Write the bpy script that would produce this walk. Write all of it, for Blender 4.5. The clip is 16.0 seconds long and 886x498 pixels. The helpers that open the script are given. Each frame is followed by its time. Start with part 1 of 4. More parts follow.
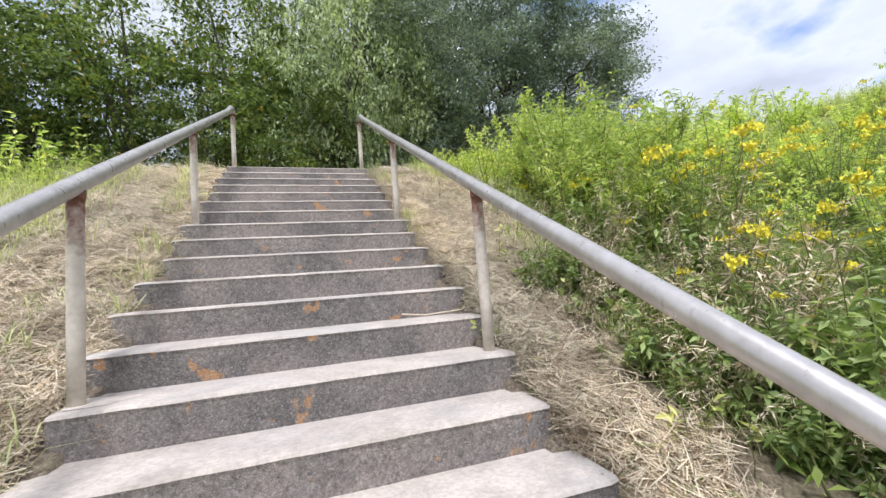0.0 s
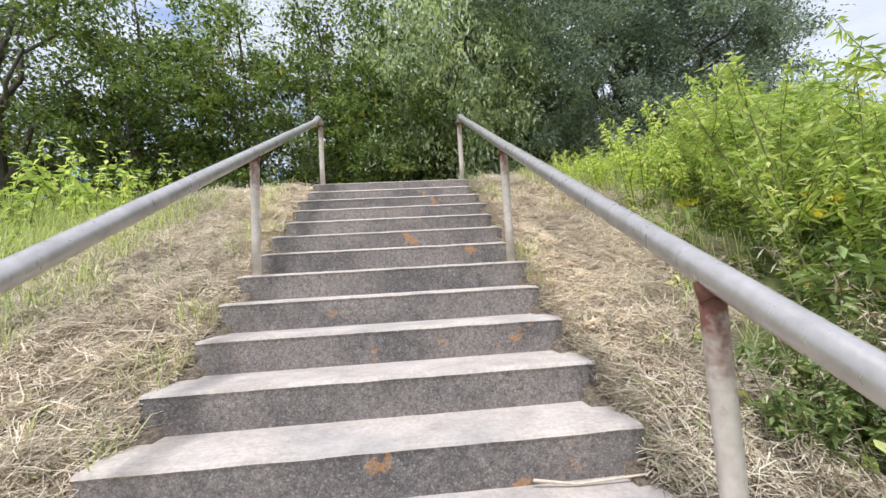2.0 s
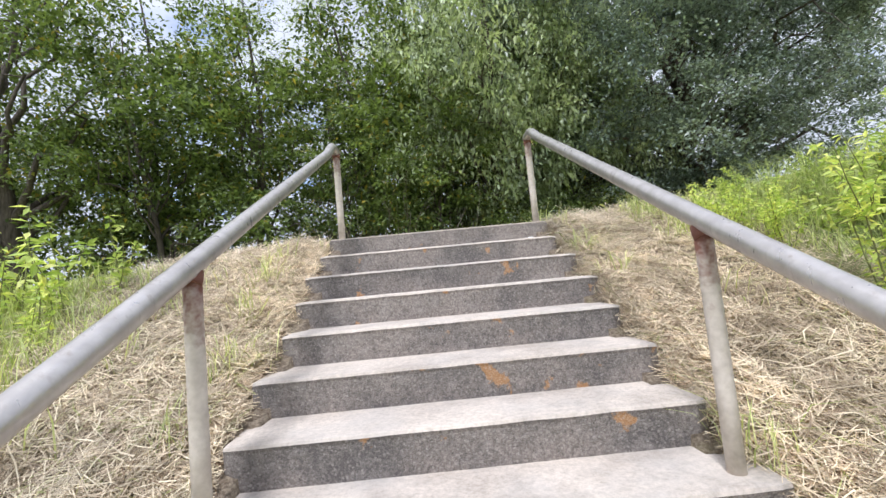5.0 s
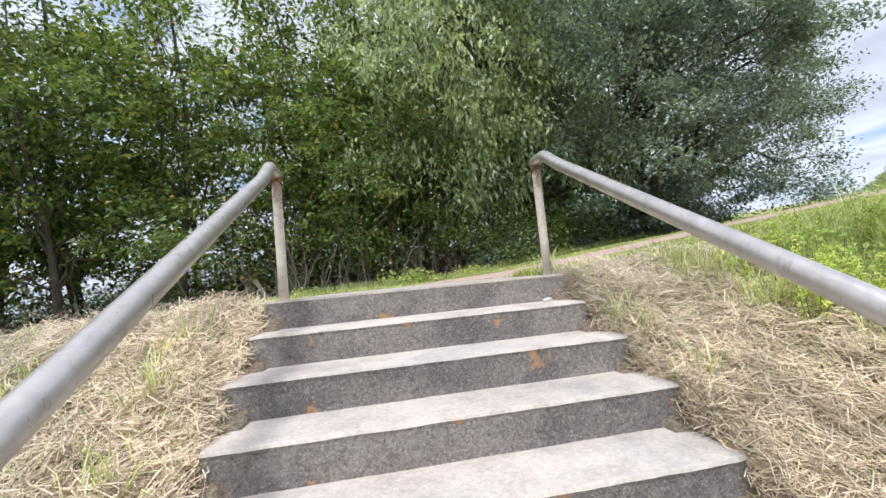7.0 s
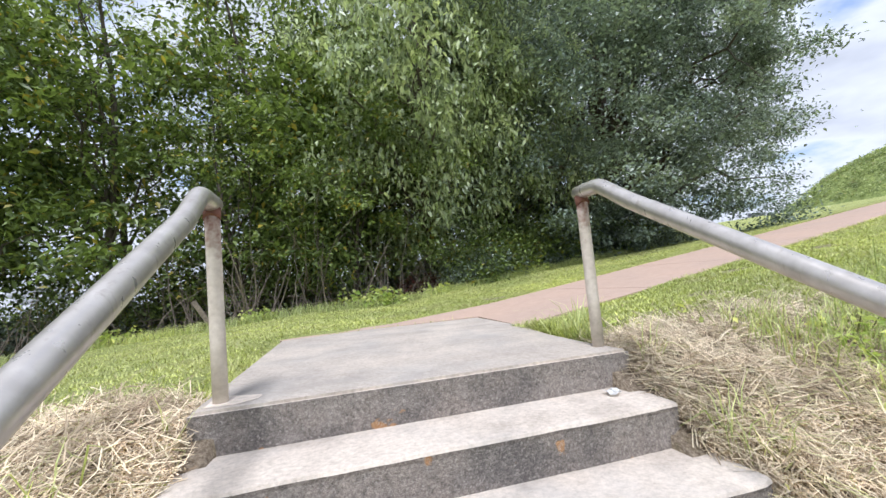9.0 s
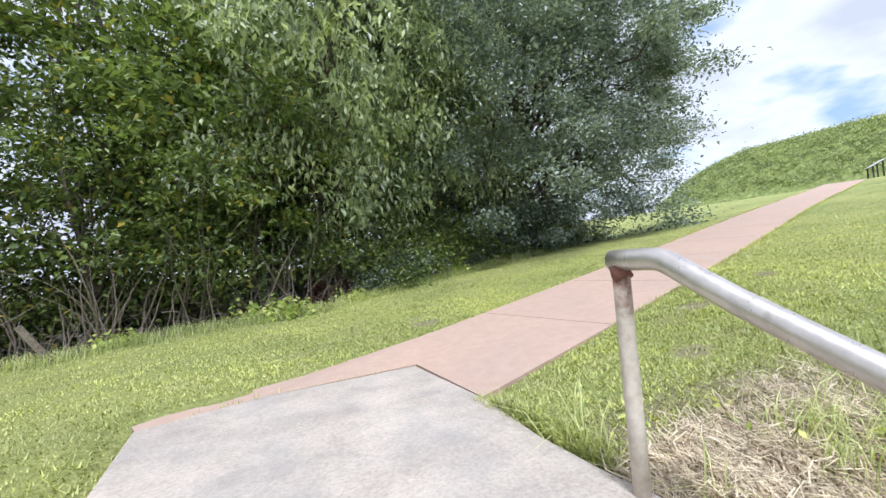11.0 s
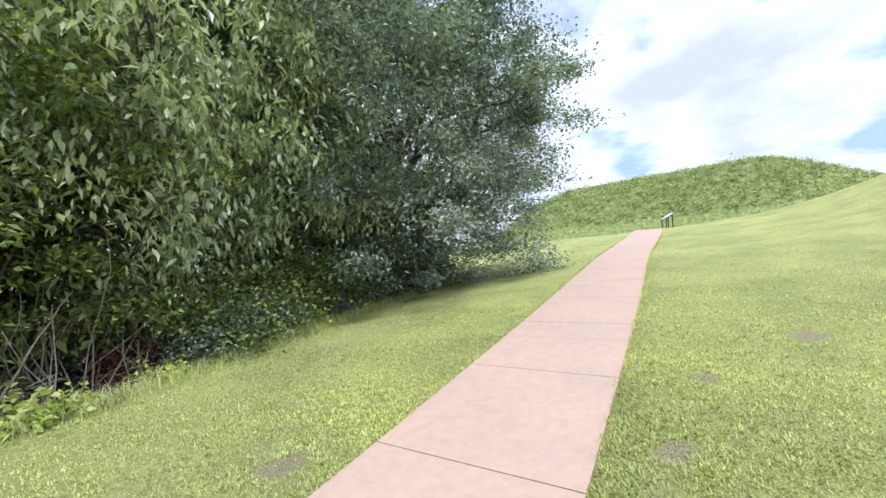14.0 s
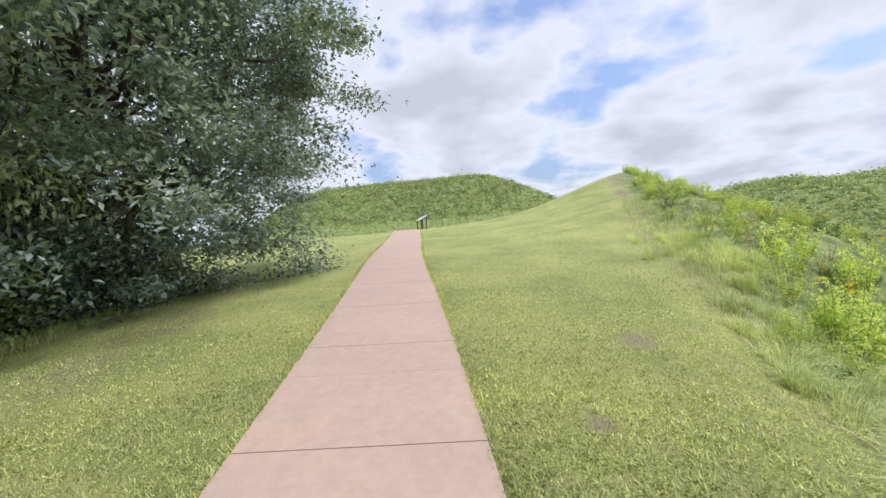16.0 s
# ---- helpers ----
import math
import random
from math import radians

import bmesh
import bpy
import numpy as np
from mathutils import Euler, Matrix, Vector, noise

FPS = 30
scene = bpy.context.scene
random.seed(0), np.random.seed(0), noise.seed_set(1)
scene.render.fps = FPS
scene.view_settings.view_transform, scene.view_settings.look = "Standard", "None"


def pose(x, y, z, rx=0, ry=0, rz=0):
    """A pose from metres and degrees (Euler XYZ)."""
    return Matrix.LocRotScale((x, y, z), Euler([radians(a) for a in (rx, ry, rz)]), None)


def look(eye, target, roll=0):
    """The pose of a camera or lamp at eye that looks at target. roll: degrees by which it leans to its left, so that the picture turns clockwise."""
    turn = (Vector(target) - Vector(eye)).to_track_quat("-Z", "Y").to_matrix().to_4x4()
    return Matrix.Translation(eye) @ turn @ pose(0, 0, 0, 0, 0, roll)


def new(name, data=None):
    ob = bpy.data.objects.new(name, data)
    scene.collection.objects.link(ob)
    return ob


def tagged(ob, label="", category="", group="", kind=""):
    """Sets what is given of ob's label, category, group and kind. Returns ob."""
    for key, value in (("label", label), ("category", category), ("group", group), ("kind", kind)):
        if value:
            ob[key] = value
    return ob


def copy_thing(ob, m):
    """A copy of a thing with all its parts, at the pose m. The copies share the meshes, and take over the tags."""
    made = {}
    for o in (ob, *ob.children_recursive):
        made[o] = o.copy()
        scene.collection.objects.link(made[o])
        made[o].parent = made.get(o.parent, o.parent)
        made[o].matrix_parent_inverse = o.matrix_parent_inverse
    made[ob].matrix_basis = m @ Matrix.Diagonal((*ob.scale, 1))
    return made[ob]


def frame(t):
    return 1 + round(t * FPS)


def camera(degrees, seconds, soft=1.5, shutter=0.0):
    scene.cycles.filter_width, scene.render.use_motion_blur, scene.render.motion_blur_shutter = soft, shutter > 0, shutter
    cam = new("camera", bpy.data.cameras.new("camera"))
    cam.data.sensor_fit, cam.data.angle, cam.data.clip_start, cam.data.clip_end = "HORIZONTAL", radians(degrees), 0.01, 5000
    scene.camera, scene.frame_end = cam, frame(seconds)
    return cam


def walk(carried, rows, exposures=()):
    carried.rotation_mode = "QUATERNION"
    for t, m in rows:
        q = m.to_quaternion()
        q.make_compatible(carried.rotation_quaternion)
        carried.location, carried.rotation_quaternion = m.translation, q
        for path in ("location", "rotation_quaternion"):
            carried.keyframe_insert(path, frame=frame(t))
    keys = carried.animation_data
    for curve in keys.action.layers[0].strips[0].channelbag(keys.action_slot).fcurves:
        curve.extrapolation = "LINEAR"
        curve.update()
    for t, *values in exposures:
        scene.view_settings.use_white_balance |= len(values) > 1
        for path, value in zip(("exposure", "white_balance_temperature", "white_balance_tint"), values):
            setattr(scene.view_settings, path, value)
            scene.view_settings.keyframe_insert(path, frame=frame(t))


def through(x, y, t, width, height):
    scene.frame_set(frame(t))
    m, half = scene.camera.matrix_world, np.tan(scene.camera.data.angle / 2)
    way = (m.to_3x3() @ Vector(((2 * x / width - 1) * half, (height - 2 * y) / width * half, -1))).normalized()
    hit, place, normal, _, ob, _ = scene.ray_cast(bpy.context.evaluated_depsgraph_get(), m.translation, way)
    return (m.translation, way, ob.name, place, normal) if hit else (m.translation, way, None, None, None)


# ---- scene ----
cam = camera(93.2, 16.0)
walk(cam, [
    (0.0, pose(-0.043, -1.974, 0.381, 94.68, 4.30, -18.52)),
    (0.5, pose(-0.052, -1.683, 0.513, 93.81, 3.02, -13.01)),
    (1.0, pose(0.108, -1.419, 0.639, 94.20, 3.11, -7.53)),
    (1.5, pose(0.118, -1.119, 0.734, 95.44, 3.20, -5.17)),
    (2.0, pose(0.141, -0.855, 0.920, 94.68, 3.35, -4.81)),
    (2.5, pose(0.141, -0.592, 1.110, 94.92, 2.87, -1.87)),
    (3.0, pose(0.098, -0.281, 1.243, 95.02, 3.57, -1.02)),
    (3.5, pose(0.079, -0.005, 1.373, 95.45, 3.71, 0.11)),
    (4.0, pose(0.023, 0.231, 1.522, 94.88, 4.48, 0.45)),
    (6.5, look((-0.194, 1.491, 2.183), (0.037, 3.472, 2.329), -5.8)),
    (7.0, look((-0.269, 1.749, 2.304), (0.042, 3.719, 2.455), -5.5)),
    (7.5, look((-0.308, 1.961, 2.374), (0.046, 3.922, 2.548), -5.2)),
    (8.0, look((-0.34, 2.192, 2.531), (0.026, 4.15, 2.714), -4.9)),
    (8.5, look((-0.414, 2.434, 2.648), (0.039, 4.374, 2.825), -4.9)),
    (9.0, look((-0.409, 2.66, 2.697), (0.106, 4.587, 2.852), -5.1)),
    (9.5, look((-0.364, 2.888, 2.86), (0.243, 4.789, 2.988), -5.0)),
    (10.0, look((-0.35, 3.149, 2.99), (0.474, 4.968, 3.089), -5.2)),
    (12.5, pose(-0.156, 4.357, 3.548, 89.43, 4.78, -30.35)),
    (13.0, pose(-0.058, 4.650, 3.710, 89.91, 4.60, -37.13)),
    (13.5, pose(0.087, 4.895, 3.843, 91.15, 3.92, -41.09)),
    (14.0, pose(0.266, 5.154, 3.947, 92.28, 3.71, -47.36)),
    (14.5, pose(0.525, 5.510, 3.965, 93.14, 4.26, -55.53)),
    (15.0, pose(0.897, 5.906, 3.975, 92.91, 4.40, -63.24)),
    (15.5, pose(1.320, 6.284, 3.976, 91.62, 4.49, -71.33)),
    (16.0, pose(1.865, 6.60, 3.987, 89.98, 3.76, -80.30)),
], [(0.0, 1.19, 5600, 15), (4.0, 1.23, 5600, 15), (9.0, 1.24, 5600, 14), (12.5, 1.43, 5500, 14), (14.5, 1.45, 5550, 15), (16.0, 1.03, 5750, 15)])

# ---- light ----
SUN_TO = Vector((-0.12, -0.46, 0.9)).normalized()
world = bpy.data.worlds.new("world")
scene.world = world
world.use_nodes = True
wn, wl = world.node_tree.nodes, world.node_tree.links
sky = wn.new("ShaderNodeTexSky")
sky.sky_type = "NISHITA"
sky.sun_disc = False
sky.sun_elevation, sky.sun_rotation = math.asin(SUN_TO.z), math.atan2(SUN_TO.x, SUN_TO.y)
sky.air_density, sky.dust_density = 1.0, 5.0
# broken clouds: noise over a flat cloud layer high above
way = wn.new("ShaderNodeTexCoord").outputs["Generated"]
split = wn.new("ShaderNodeSeparateXYZ")
wl.new(way, split.inputs[0])
lift = wn.new("ShaderNodeMath")
lift.operation, lift.inputs[1].default_value = "ADD", 0.22
wl.new(split.outputs["Z"], lift.inputs[0])
flat = wn.new("ShaderNodeVectorMath")
flat.operation = "DIVIDE"
wl.new(way, flat.inputs[0])
wl.new(lift.outputs[0], flat.inputs[1])
cover = wn.new("ShaderNodeTexNoise")
cover.inputs["Scale"].default_value, cover.inputs["Detail"].default_value, cover.inputs["Roughness"].default_value = 2.1, 10.0, 0.5
wl.new(flat.outputs[0], cover.inputs["Vector"])
mask = wn.new("ShaderNodeValToRGB")
mask.color_ramp.elements[0].position, mask.color_ramp.elements[1].position = 0.34, 0.46
wl.new(cover.outputs["Fac"], mask.inputs[0])
shade = wn.new("ShaderNodeValToRGB")
shade.color_ramp.elements[0].position, shade.color_ramp.elements[0].color = 0.45, (3.9, 3.9, 3.9, 1)
shade.color_ramp.elements[1].position, shade.color_ramp.elements[1].color = 0.64, (2.8, 2.83, 2.9, 1)
wl.new(cover.outputs["Fac"], shade.inputs[0])
veil = wn.new("ShaderNodeMix")
veil.data_type = "RGBA"
wl.new(mask.outputs[0], veil.inputs[0])
wl.new(sky.outputs[0], veil.inputs[6])
wl.new(shade.outputs[0], veil.inputs[7])
wn["Background"].inputs["Strength"].default_value = 0.11
wl.new(veil.outputs[2], wn["Background"].inputs["Color"])
sun = new("sun", bpy.data.lights.new("sun", "SUN"))
sun.data.energy, sun.data.angle, sun.data.color = 1.7, radians(12), (1.0, 0.95, 0.87)
sun.matrix_world = look(SUN_TO * 60, (0, 0, 0))

# ---- plan ----
RISE, GO, HALF = 0.175, 0.348, 0.99
TOP_Y, TOP_Z = 13 * GO, 13 * RISE
PATH_A, PATH_D, PATH_W = (2.68, 7.28), (0.972, 0.2345), 0.89
TIP, TIP_R = (1.09, 7.06), (1.09, 5.99)
RNG = np.random.default_rng(7)


def smooth(a, b, v):
    t = np.clip((np.asarray(v, float) - a) / (b - a), 0, 1)
    return t * t * (3 - 2 * t)


def wave(x, y, s, seed=0.0):
    """Cheap rolling unevenness between -1 and 1."""
    return (np.sin(x * 1.7 / s + seed) * np.sin(y * 1.3 / s + 2 * seed) + np.sin((x + y) * 2.9 / s + seed * 3)
            * np.sin((x - y) * 2.3 / s + 1) + 0.6 * np.sin(x * 5.1 / s + 4 + seed) * np.sin(y * 4.7 / s)) / 2.6


def plateau(x, y):
    z = TOP_Z + 0.1085 * np.clip(x - 1, 0, 30) + 0.075 * np.clip(x + 1.2, -22, 0)
    z = z - 0.06 * np.clip(x - 33, 0, 12)
    z = z + 3.2 * np.exp(-(((x - 35) / 10) ** 2 + ((y + 2.4) / 7.0) ** 2)) + 0.45 * np.exp(-((x - 22) ** 2 + y ** 2) / 18)
    z = z - 0.02 * np.clip(y - 10, 0, 8) * smooth(3, 12, x)
    z = z - 0.14 * np.clip(y - 14.5, 0, 14) * (1 - smooth(14, 22, x))
    z = z + 1.2 * np.exp(-(((x - 46) / 14) ** 2 + ((y - 40) / 12) ** 2))
    z = z + 14.5 * np.exp(-((x - 99) / 22) ** 4 - ((y - 29) / 35) ** 6)
    return z


def bank(x, y):
    out = np.clip(x - 1, 0, 13)
    z = TOP_Z - 0.055 + 0.503 * (y - TOP_Y) + 0.017 * out ** 2 + 0.25 * np.clip(x - 8, 0, 40) - 0.075 * (1 - smooth(0.0, 0.3, np.abs(x) - HALF)) + 0.04 * np.clip(np.abs(x) - HALF, 0, 1)
    return np.maximum(z, -2.2 + 0.02 * y)


def ground(x, y):
    x, y = np.asarray(x, float), np.asarray(y, float)
    a, b = plateau(x, y), bank(x, y)
    k = 0.22
    h = np.clip(0.5 + 0.5 * (b - a) / k, 0, 1)
    z = b * (1 - h) + a * h - k * h * (1 - h)
    z = z + 12.6 * np.exp(-(((x - 66) / 25) ** 2 + ((y + 40) / 21) ** 2) ** 2)
    near = 1 - smooth(25, 60, np.hypot(x, y - 5))
    z = z + 0.03 * wave(x, y, 0.9) * near + 0.012 * wave(x, y, 0.23, 2) * near
    under = (np.abs(x) < HALF - 0.10) & (y < TOP_Y + 0.1) & (y > -3.2)
    z = np.where(under, np.minimum(z, TOP_Z - 0.42 + 0.503 * (y - TOP_Y)), z)
    slab = (1 - smooth(0, 0.12, np.abs(x) - HALF)) * smooth(TOP_Y - 0.1, TOP_Y + 0.1, y) * (1 - smooth(6.9, 7.3, y))
    z = z * (1 - slab) + (TOP_Z - 0.06) * slab
    u, v = (x - PATH_A[0]) * PATH_D[0] + (y - PATH_A[1]) * PATH_D[1], -(x - PATH_A[0]) * PATH_D[1] + (y - PATH_A[1]) * PATH_D[0]
    v = v - bend(u)
    on = (1 - smooth(PATH_W - 0.05, PATH_W + 0.3, np.abs(v))) * smooth(-3.2, -2.0, u) * (1 - smooth(32, 34, u))
    return z * (1 - on) + (path_z(u) - 0.035) * on


def bend(u):
    """How far the path swings left of its straight line on the climb."""
    return 0.17 * np.exp(-((np.asarray(u, float) - 13) / 6) ** 2)


def path_z(u):
    x = PATH_A[0] + u * PATH_D[0]
    return TOP_Z + 0.1085 * np.clip(x - 1, 0, 30)


# ---- materials ----
def material(name, rough=0.8, metal=0.0):
    m = bpy.data.materials.new(name)
    m.use_nodes = True
    n = m.node_tree.nodes
    b = n["Principled BSDF"]
    b.inputs["Roughness"].default_value, b.inputs["Metallic"].default_value = rough, metal
    return m, n, m.node_tree.links, b


def noise_of(n, l, scale, detail=4.0, rough=0.6, vec=None):
    t = n.new("ShaderNodeTexNoise")
    t.inputs["Scale"].default_value, t.inputs["Detail"].default_value, t.inputs["Roughness"].default_value = scale, detail, rough
    if vec is None:
        vec = n.new("ShaderNodeTexCoord").outputs["Object"]
    l.new(vec, t.inputs["Vector"])
    return t.outputs["Fac"]


def ramp(n, l, fac, stops):
    r = n.new("ShaderNodeValToRGB")
    while len(r.color_ramp.elements) < len(stops):
        r.color_ramp.elements.new(0.5)
    for e, (p, c) in zip(r.color_ramp.elements, stops):
        e.position, e.color = p, (*c, 1)
    l.new(fac, r.inputs[0])
    return r.outputs[0]


def mix(n, l, fac, a, b, kind="MIX"):
    m = n.new("ShaderNodeMix")
    m.data_type, m.blend_type = "RGBA", kind
    for k, v in ((0, fac), (6, a), (7, b)):
        if isinstance(v, (int, float)):
            m.inputs[k].default_value = v
        elif isinstance(v, tuple):
            m.inputs[k].default_value = (*v, 1)
        else:
            l.new(v, m.inputs[k])
    return m.outputs[2]


def bump(n, l, b, height, strength, distance):
    t = n.new("ShaderNodeBump")
    t.inputs["Strength"].default_value, t.inputs["Distance"].default_value = strength, distance
    l.new(height, t.inputs["Height"])
    l.new(t.outputs[0], b.inputs["Normal"])


def world_pos(n):
    return n.new("ShaderNodeNewGeometry").outputs["Position"]


def leaf_material(name, dark, light, yellow=None, gloss=0.5, through=0.3, patch=None):
    m, n, l, b = material(name, gloss)
    rnd = n.new("ShaderNodeNewGeometry").outputs["Random Per Island"]
    glint = tuple(min(0.85, v * 1.35) for v in light)
    stops = [(0.0, dark), (0.6, light), (0.95, glint)]
    if yellow:
        stops += [(0.97, yellow)]
    c = ramp(n, l, rnd, stops)
    big = noise_of(n, l, 0.45, 2, 0.5, world_pos(n))
    c = mix(n, l, 0.55, c, ramp(n, l, big, [(0.35, (0.6, 0.64, 0.6)), (0.65, (1.3, 1.25, 1.1))]), "MULTIPLY")
    if patch:
        spots = noise_of(n, l, 2.3, 6, 0.7, world_pos(n))
        tuft = noise_of(n, l, 13, 4, 0.7, world_pos(n))
        c = mix(n, l, 0.55, c, ramp(n, l, tuft, [(0.36, (0.58, 0.6, 0.5)), (0.6, (1.28, 1.22, 1.1))]), "MULTIPLY")
        c = mix(n, l, ramp(n, l, spots, [(0.5, (0, 0, 0)), (0.68, (0.75, 0.75, 0.75))]), c, patch)
    l.new(c, b.inputs["Base Color"])
    t = n.new("ShaderNodeBsdfTranslucent")
    l.new(mix(n, l, 1.0, c, (1.2, 1.25, 0.68), "MULTIPLY"), t.inputs["Color"])
    s = n.new("ShaderNodeMixShader")
    s.inputs[0].default_value = through
    l.new(b.outputs[0], s.inputs[1])
    l.new(t.outputs[0], s.inputs[2])
    l.new(s.outputs[0], n["Material Output"].inputs["Surface"])
    return m


def ground_material():
    m, n, l, b = material("soil and turf", 0.95)
    p = world_pos(n)
    fine, mid, big = noise_of(n, l, 55, 5, 0.75, p), noise_of(n, l, 5, 4, 0.6, p), noise_of(n, l, 0.6, 3, 0.55, p)
    lawn = ramp(n, l, fine, [(0.3, (0.15, 0.17, 0.045)), (0.5, (0.335, 0.362, 0.125)), (0.72, (0.48, 0.47, 0.24))])
    lawn = mix(n, l, ramp(n, l, mid, [(0.5, (0, 0, 0)), (0.75, (0.55, 0.55, 0.55))]), lawn, (0.36, 0.33, 0.14))
    lawn = mix(n, l, 0.7, lawn, ramp(n, l, big, [(0.35, (0.72, 0.8, 0.6)), (0.65, (1.25, 1.2, 1.05))]), "MULTIPLY")
    lawn = mix(n, l, 0.6, lawn, ramp(n, l, noise_of(n, l, 14, 4, 0.7, p), [(0.35, (0.6, 0.68, 0.5)), (0.62, (1.2, 1.18, 1.1))]), "MULTIPLY")
    straw = ramp(n, l, fine, [(0.3, (0.07, 0.05, 0.032)), (0.5, (0.25, 0.195, 0.135)), (0.72, (0.46, 0.39, 0.28))])
    straw = mix(n, l, ramp(n, l, mid, [(0.55, (0, 0, 0)), (0.8, (0.5, 0.5, 0.5))]), straw, (0.26, 0.25, 0.09))
    # leaf litter of the wood floor, also the shade painted under the bank weeds
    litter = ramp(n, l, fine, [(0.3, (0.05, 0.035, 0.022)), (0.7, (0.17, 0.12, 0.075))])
    weed = ramp(n, l, noise_of(n, l, 1.6, 6, 0.75, p), [(0.34, (0.08, 0.10, 0.03)), (0.5, (0.19, 0.24, 0.065)), (0.66, (0.33, 0.36, 0.13))])
    def mask(name):
        a = n.new("ShaderNodeAttribute")
        a.attribute_name = name
        return a.outputs["Fac"]
    c = mix(n, l, mask("dry"), lawn, straw)
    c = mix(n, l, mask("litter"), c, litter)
    c = mix(n, l, mask("weed"), c, weed)
    l.new(c, b.inputs["Base Color"])
    bump(n, l, b, fine, 0.8, 0.04)
    return m


def concrete_material(name, tread, tone=1.0):
    m, n, l, b = material(name, 0.9)
    p = world_pos(n)
    tiny, grain, big = noise_of(n, l, 160, 3, 0.7, p), noise_of(n, l, 48, 6, 0.8, p), noise_of(n, l, 2.2, 4, 0.6, p)
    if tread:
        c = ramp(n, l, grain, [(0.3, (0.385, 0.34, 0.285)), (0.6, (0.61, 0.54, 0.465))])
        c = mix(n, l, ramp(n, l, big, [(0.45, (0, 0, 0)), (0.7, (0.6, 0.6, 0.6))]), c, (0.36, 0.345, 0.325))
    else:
        # darker riser aggregate, with part of the risers' shade put into the colour
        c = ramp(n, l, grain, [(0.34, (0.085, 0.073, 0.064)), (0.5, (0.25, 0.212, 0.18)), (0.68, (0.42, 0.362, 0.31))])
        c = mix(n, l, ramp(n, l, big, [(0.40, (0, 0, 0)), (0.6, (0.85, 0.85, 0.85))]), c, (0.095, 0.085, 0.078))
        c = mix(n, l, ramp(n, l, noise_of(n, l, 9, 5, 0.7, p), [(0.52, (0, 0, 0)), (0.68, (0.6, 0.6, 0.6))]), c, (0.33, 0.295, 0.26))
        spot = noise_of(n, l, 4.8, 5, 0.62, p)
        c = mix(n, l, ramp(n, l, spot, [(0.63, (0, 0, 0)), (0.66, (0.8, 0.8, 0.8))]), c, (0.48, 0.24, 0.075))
    if not tread:
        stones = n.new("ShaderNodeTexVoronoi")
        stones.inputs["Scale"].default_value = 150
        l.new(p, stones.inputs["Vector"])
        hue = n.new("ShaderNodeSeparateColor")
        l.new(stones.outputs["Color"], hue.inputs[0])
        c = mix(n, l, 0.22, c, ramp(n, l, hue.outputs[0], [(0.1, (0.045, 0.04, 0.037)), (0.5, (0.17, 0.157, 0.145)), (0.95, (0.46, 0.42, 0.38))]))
    v = n.new("ShaderNodeTexVoronoi")
    v.inputs["Scale"].default_value = 130
    l.new(p, v.inputs["Vector"])
    c = mix(n, l, ramp(n, l, v.outputs["Color"], [(0.78, (0, 0, 0)), (0.86, (0.32, 0.32, 0.32))]), c, (0.50, 0.46, 0.41))
    if tread:
        c = mix(n, l, 0.7 if tone == 1 else 0.45, c, ramp(n, l, noise_of(n, l, 3.4, 6, 0.7, p), [(0.34, (0.68, 0.65, 0.62)), (0.58, (1.1, 1.08, 1.05))]), "MULTIPLY")
    if tone < 1:
        c = mix(n, l, 1.0, c, (tone, tone, tone), "MULTIPLY")
        c = mix(n, l, 0.35, c, ramp(n, l, noise_of(n, l, 1.3, 5, 0.65, p), [(0.38, (0.66, 0.66, 0.68)), (0.6, (1.15, 1.13, 1.1))]), "MULTIPLY")
    l.new(c, b.inputs["Base Color"])
    bump(n, l, b, mix(n, l, 0.5, grain, tiny), 0.35 if tread else 0.8, 0.006 if tread else 0.012)
    return m


def path_material():
    m, n, l, b = material("pink tinted concrete", 0.85)
    p = world_pos(n)
    fine, mid, big = noise_of(n, l, 120, 4, 0.7, p), noise_of(n, l, 9, 5, 0.65, p), noise_of(n, l, 0.9, 3, 0.55, p)
    c = ramp(n, l, mid, [(0.3, (0.42, 0.302, 0.232)), (0.7, (0.48, 0.352, 0.275))])
    c = mix(n, l, 0.5, c, ramp(n, l, big, [(0.35, (0.92, 0.94, 0.96)), (0.65, (1.08, 1.04, 1.0))]), "MULTIPLY")
    c = mix(n, l, 0.35, c, ramp(n, l, fine, [(0.3, (0.75, 0.75, 0.75)), (0.7, (1.2, 1.2, 1.2))]), "MULTIPLY")
    l.new(c, b.inputs["Base Color"])
    bump(n, l, b, fine, 0.3, 0.004)
    return m


def steel_material():
    m, n, l, b = material("weathered galvanised pipe", 0.4, 0.62)
    p = world_pos(n)
    c = ramp(n, l, noise_of(n, l, 14, 4, 0.6, p), [(0.3, (0.46, 0.425, 0.385)), (0.7, (0.62, 0.58, 0.53))])
    streak = n.new("ShaderNodeMapping")
    streak.inputs["Scale"].default_value = (30, 30, 5)
    l.new(p, streak.inputs["Vector"])
    s = noise_of(n, l, 1.0, 3, 0.6, streak.outputs[0])
    c = mix(n, l, ramp(n, l, s, [(0.6, (0, 0, 0)), (0.75, (0.45, 0.45, 0.45))]), c, (0.28, 0.22, 0.18))
    l.new(c, b.inputs["Base Color"])
    l.new(ramp(n, l, s, [(0.3, (0.26, 0.26, 0.26)), (0.7, (0.42, 0.42, 0.42))]), b.inputs["Roughness"])
    bump(n, l, b, s, 0.15, 0.003)
    return m


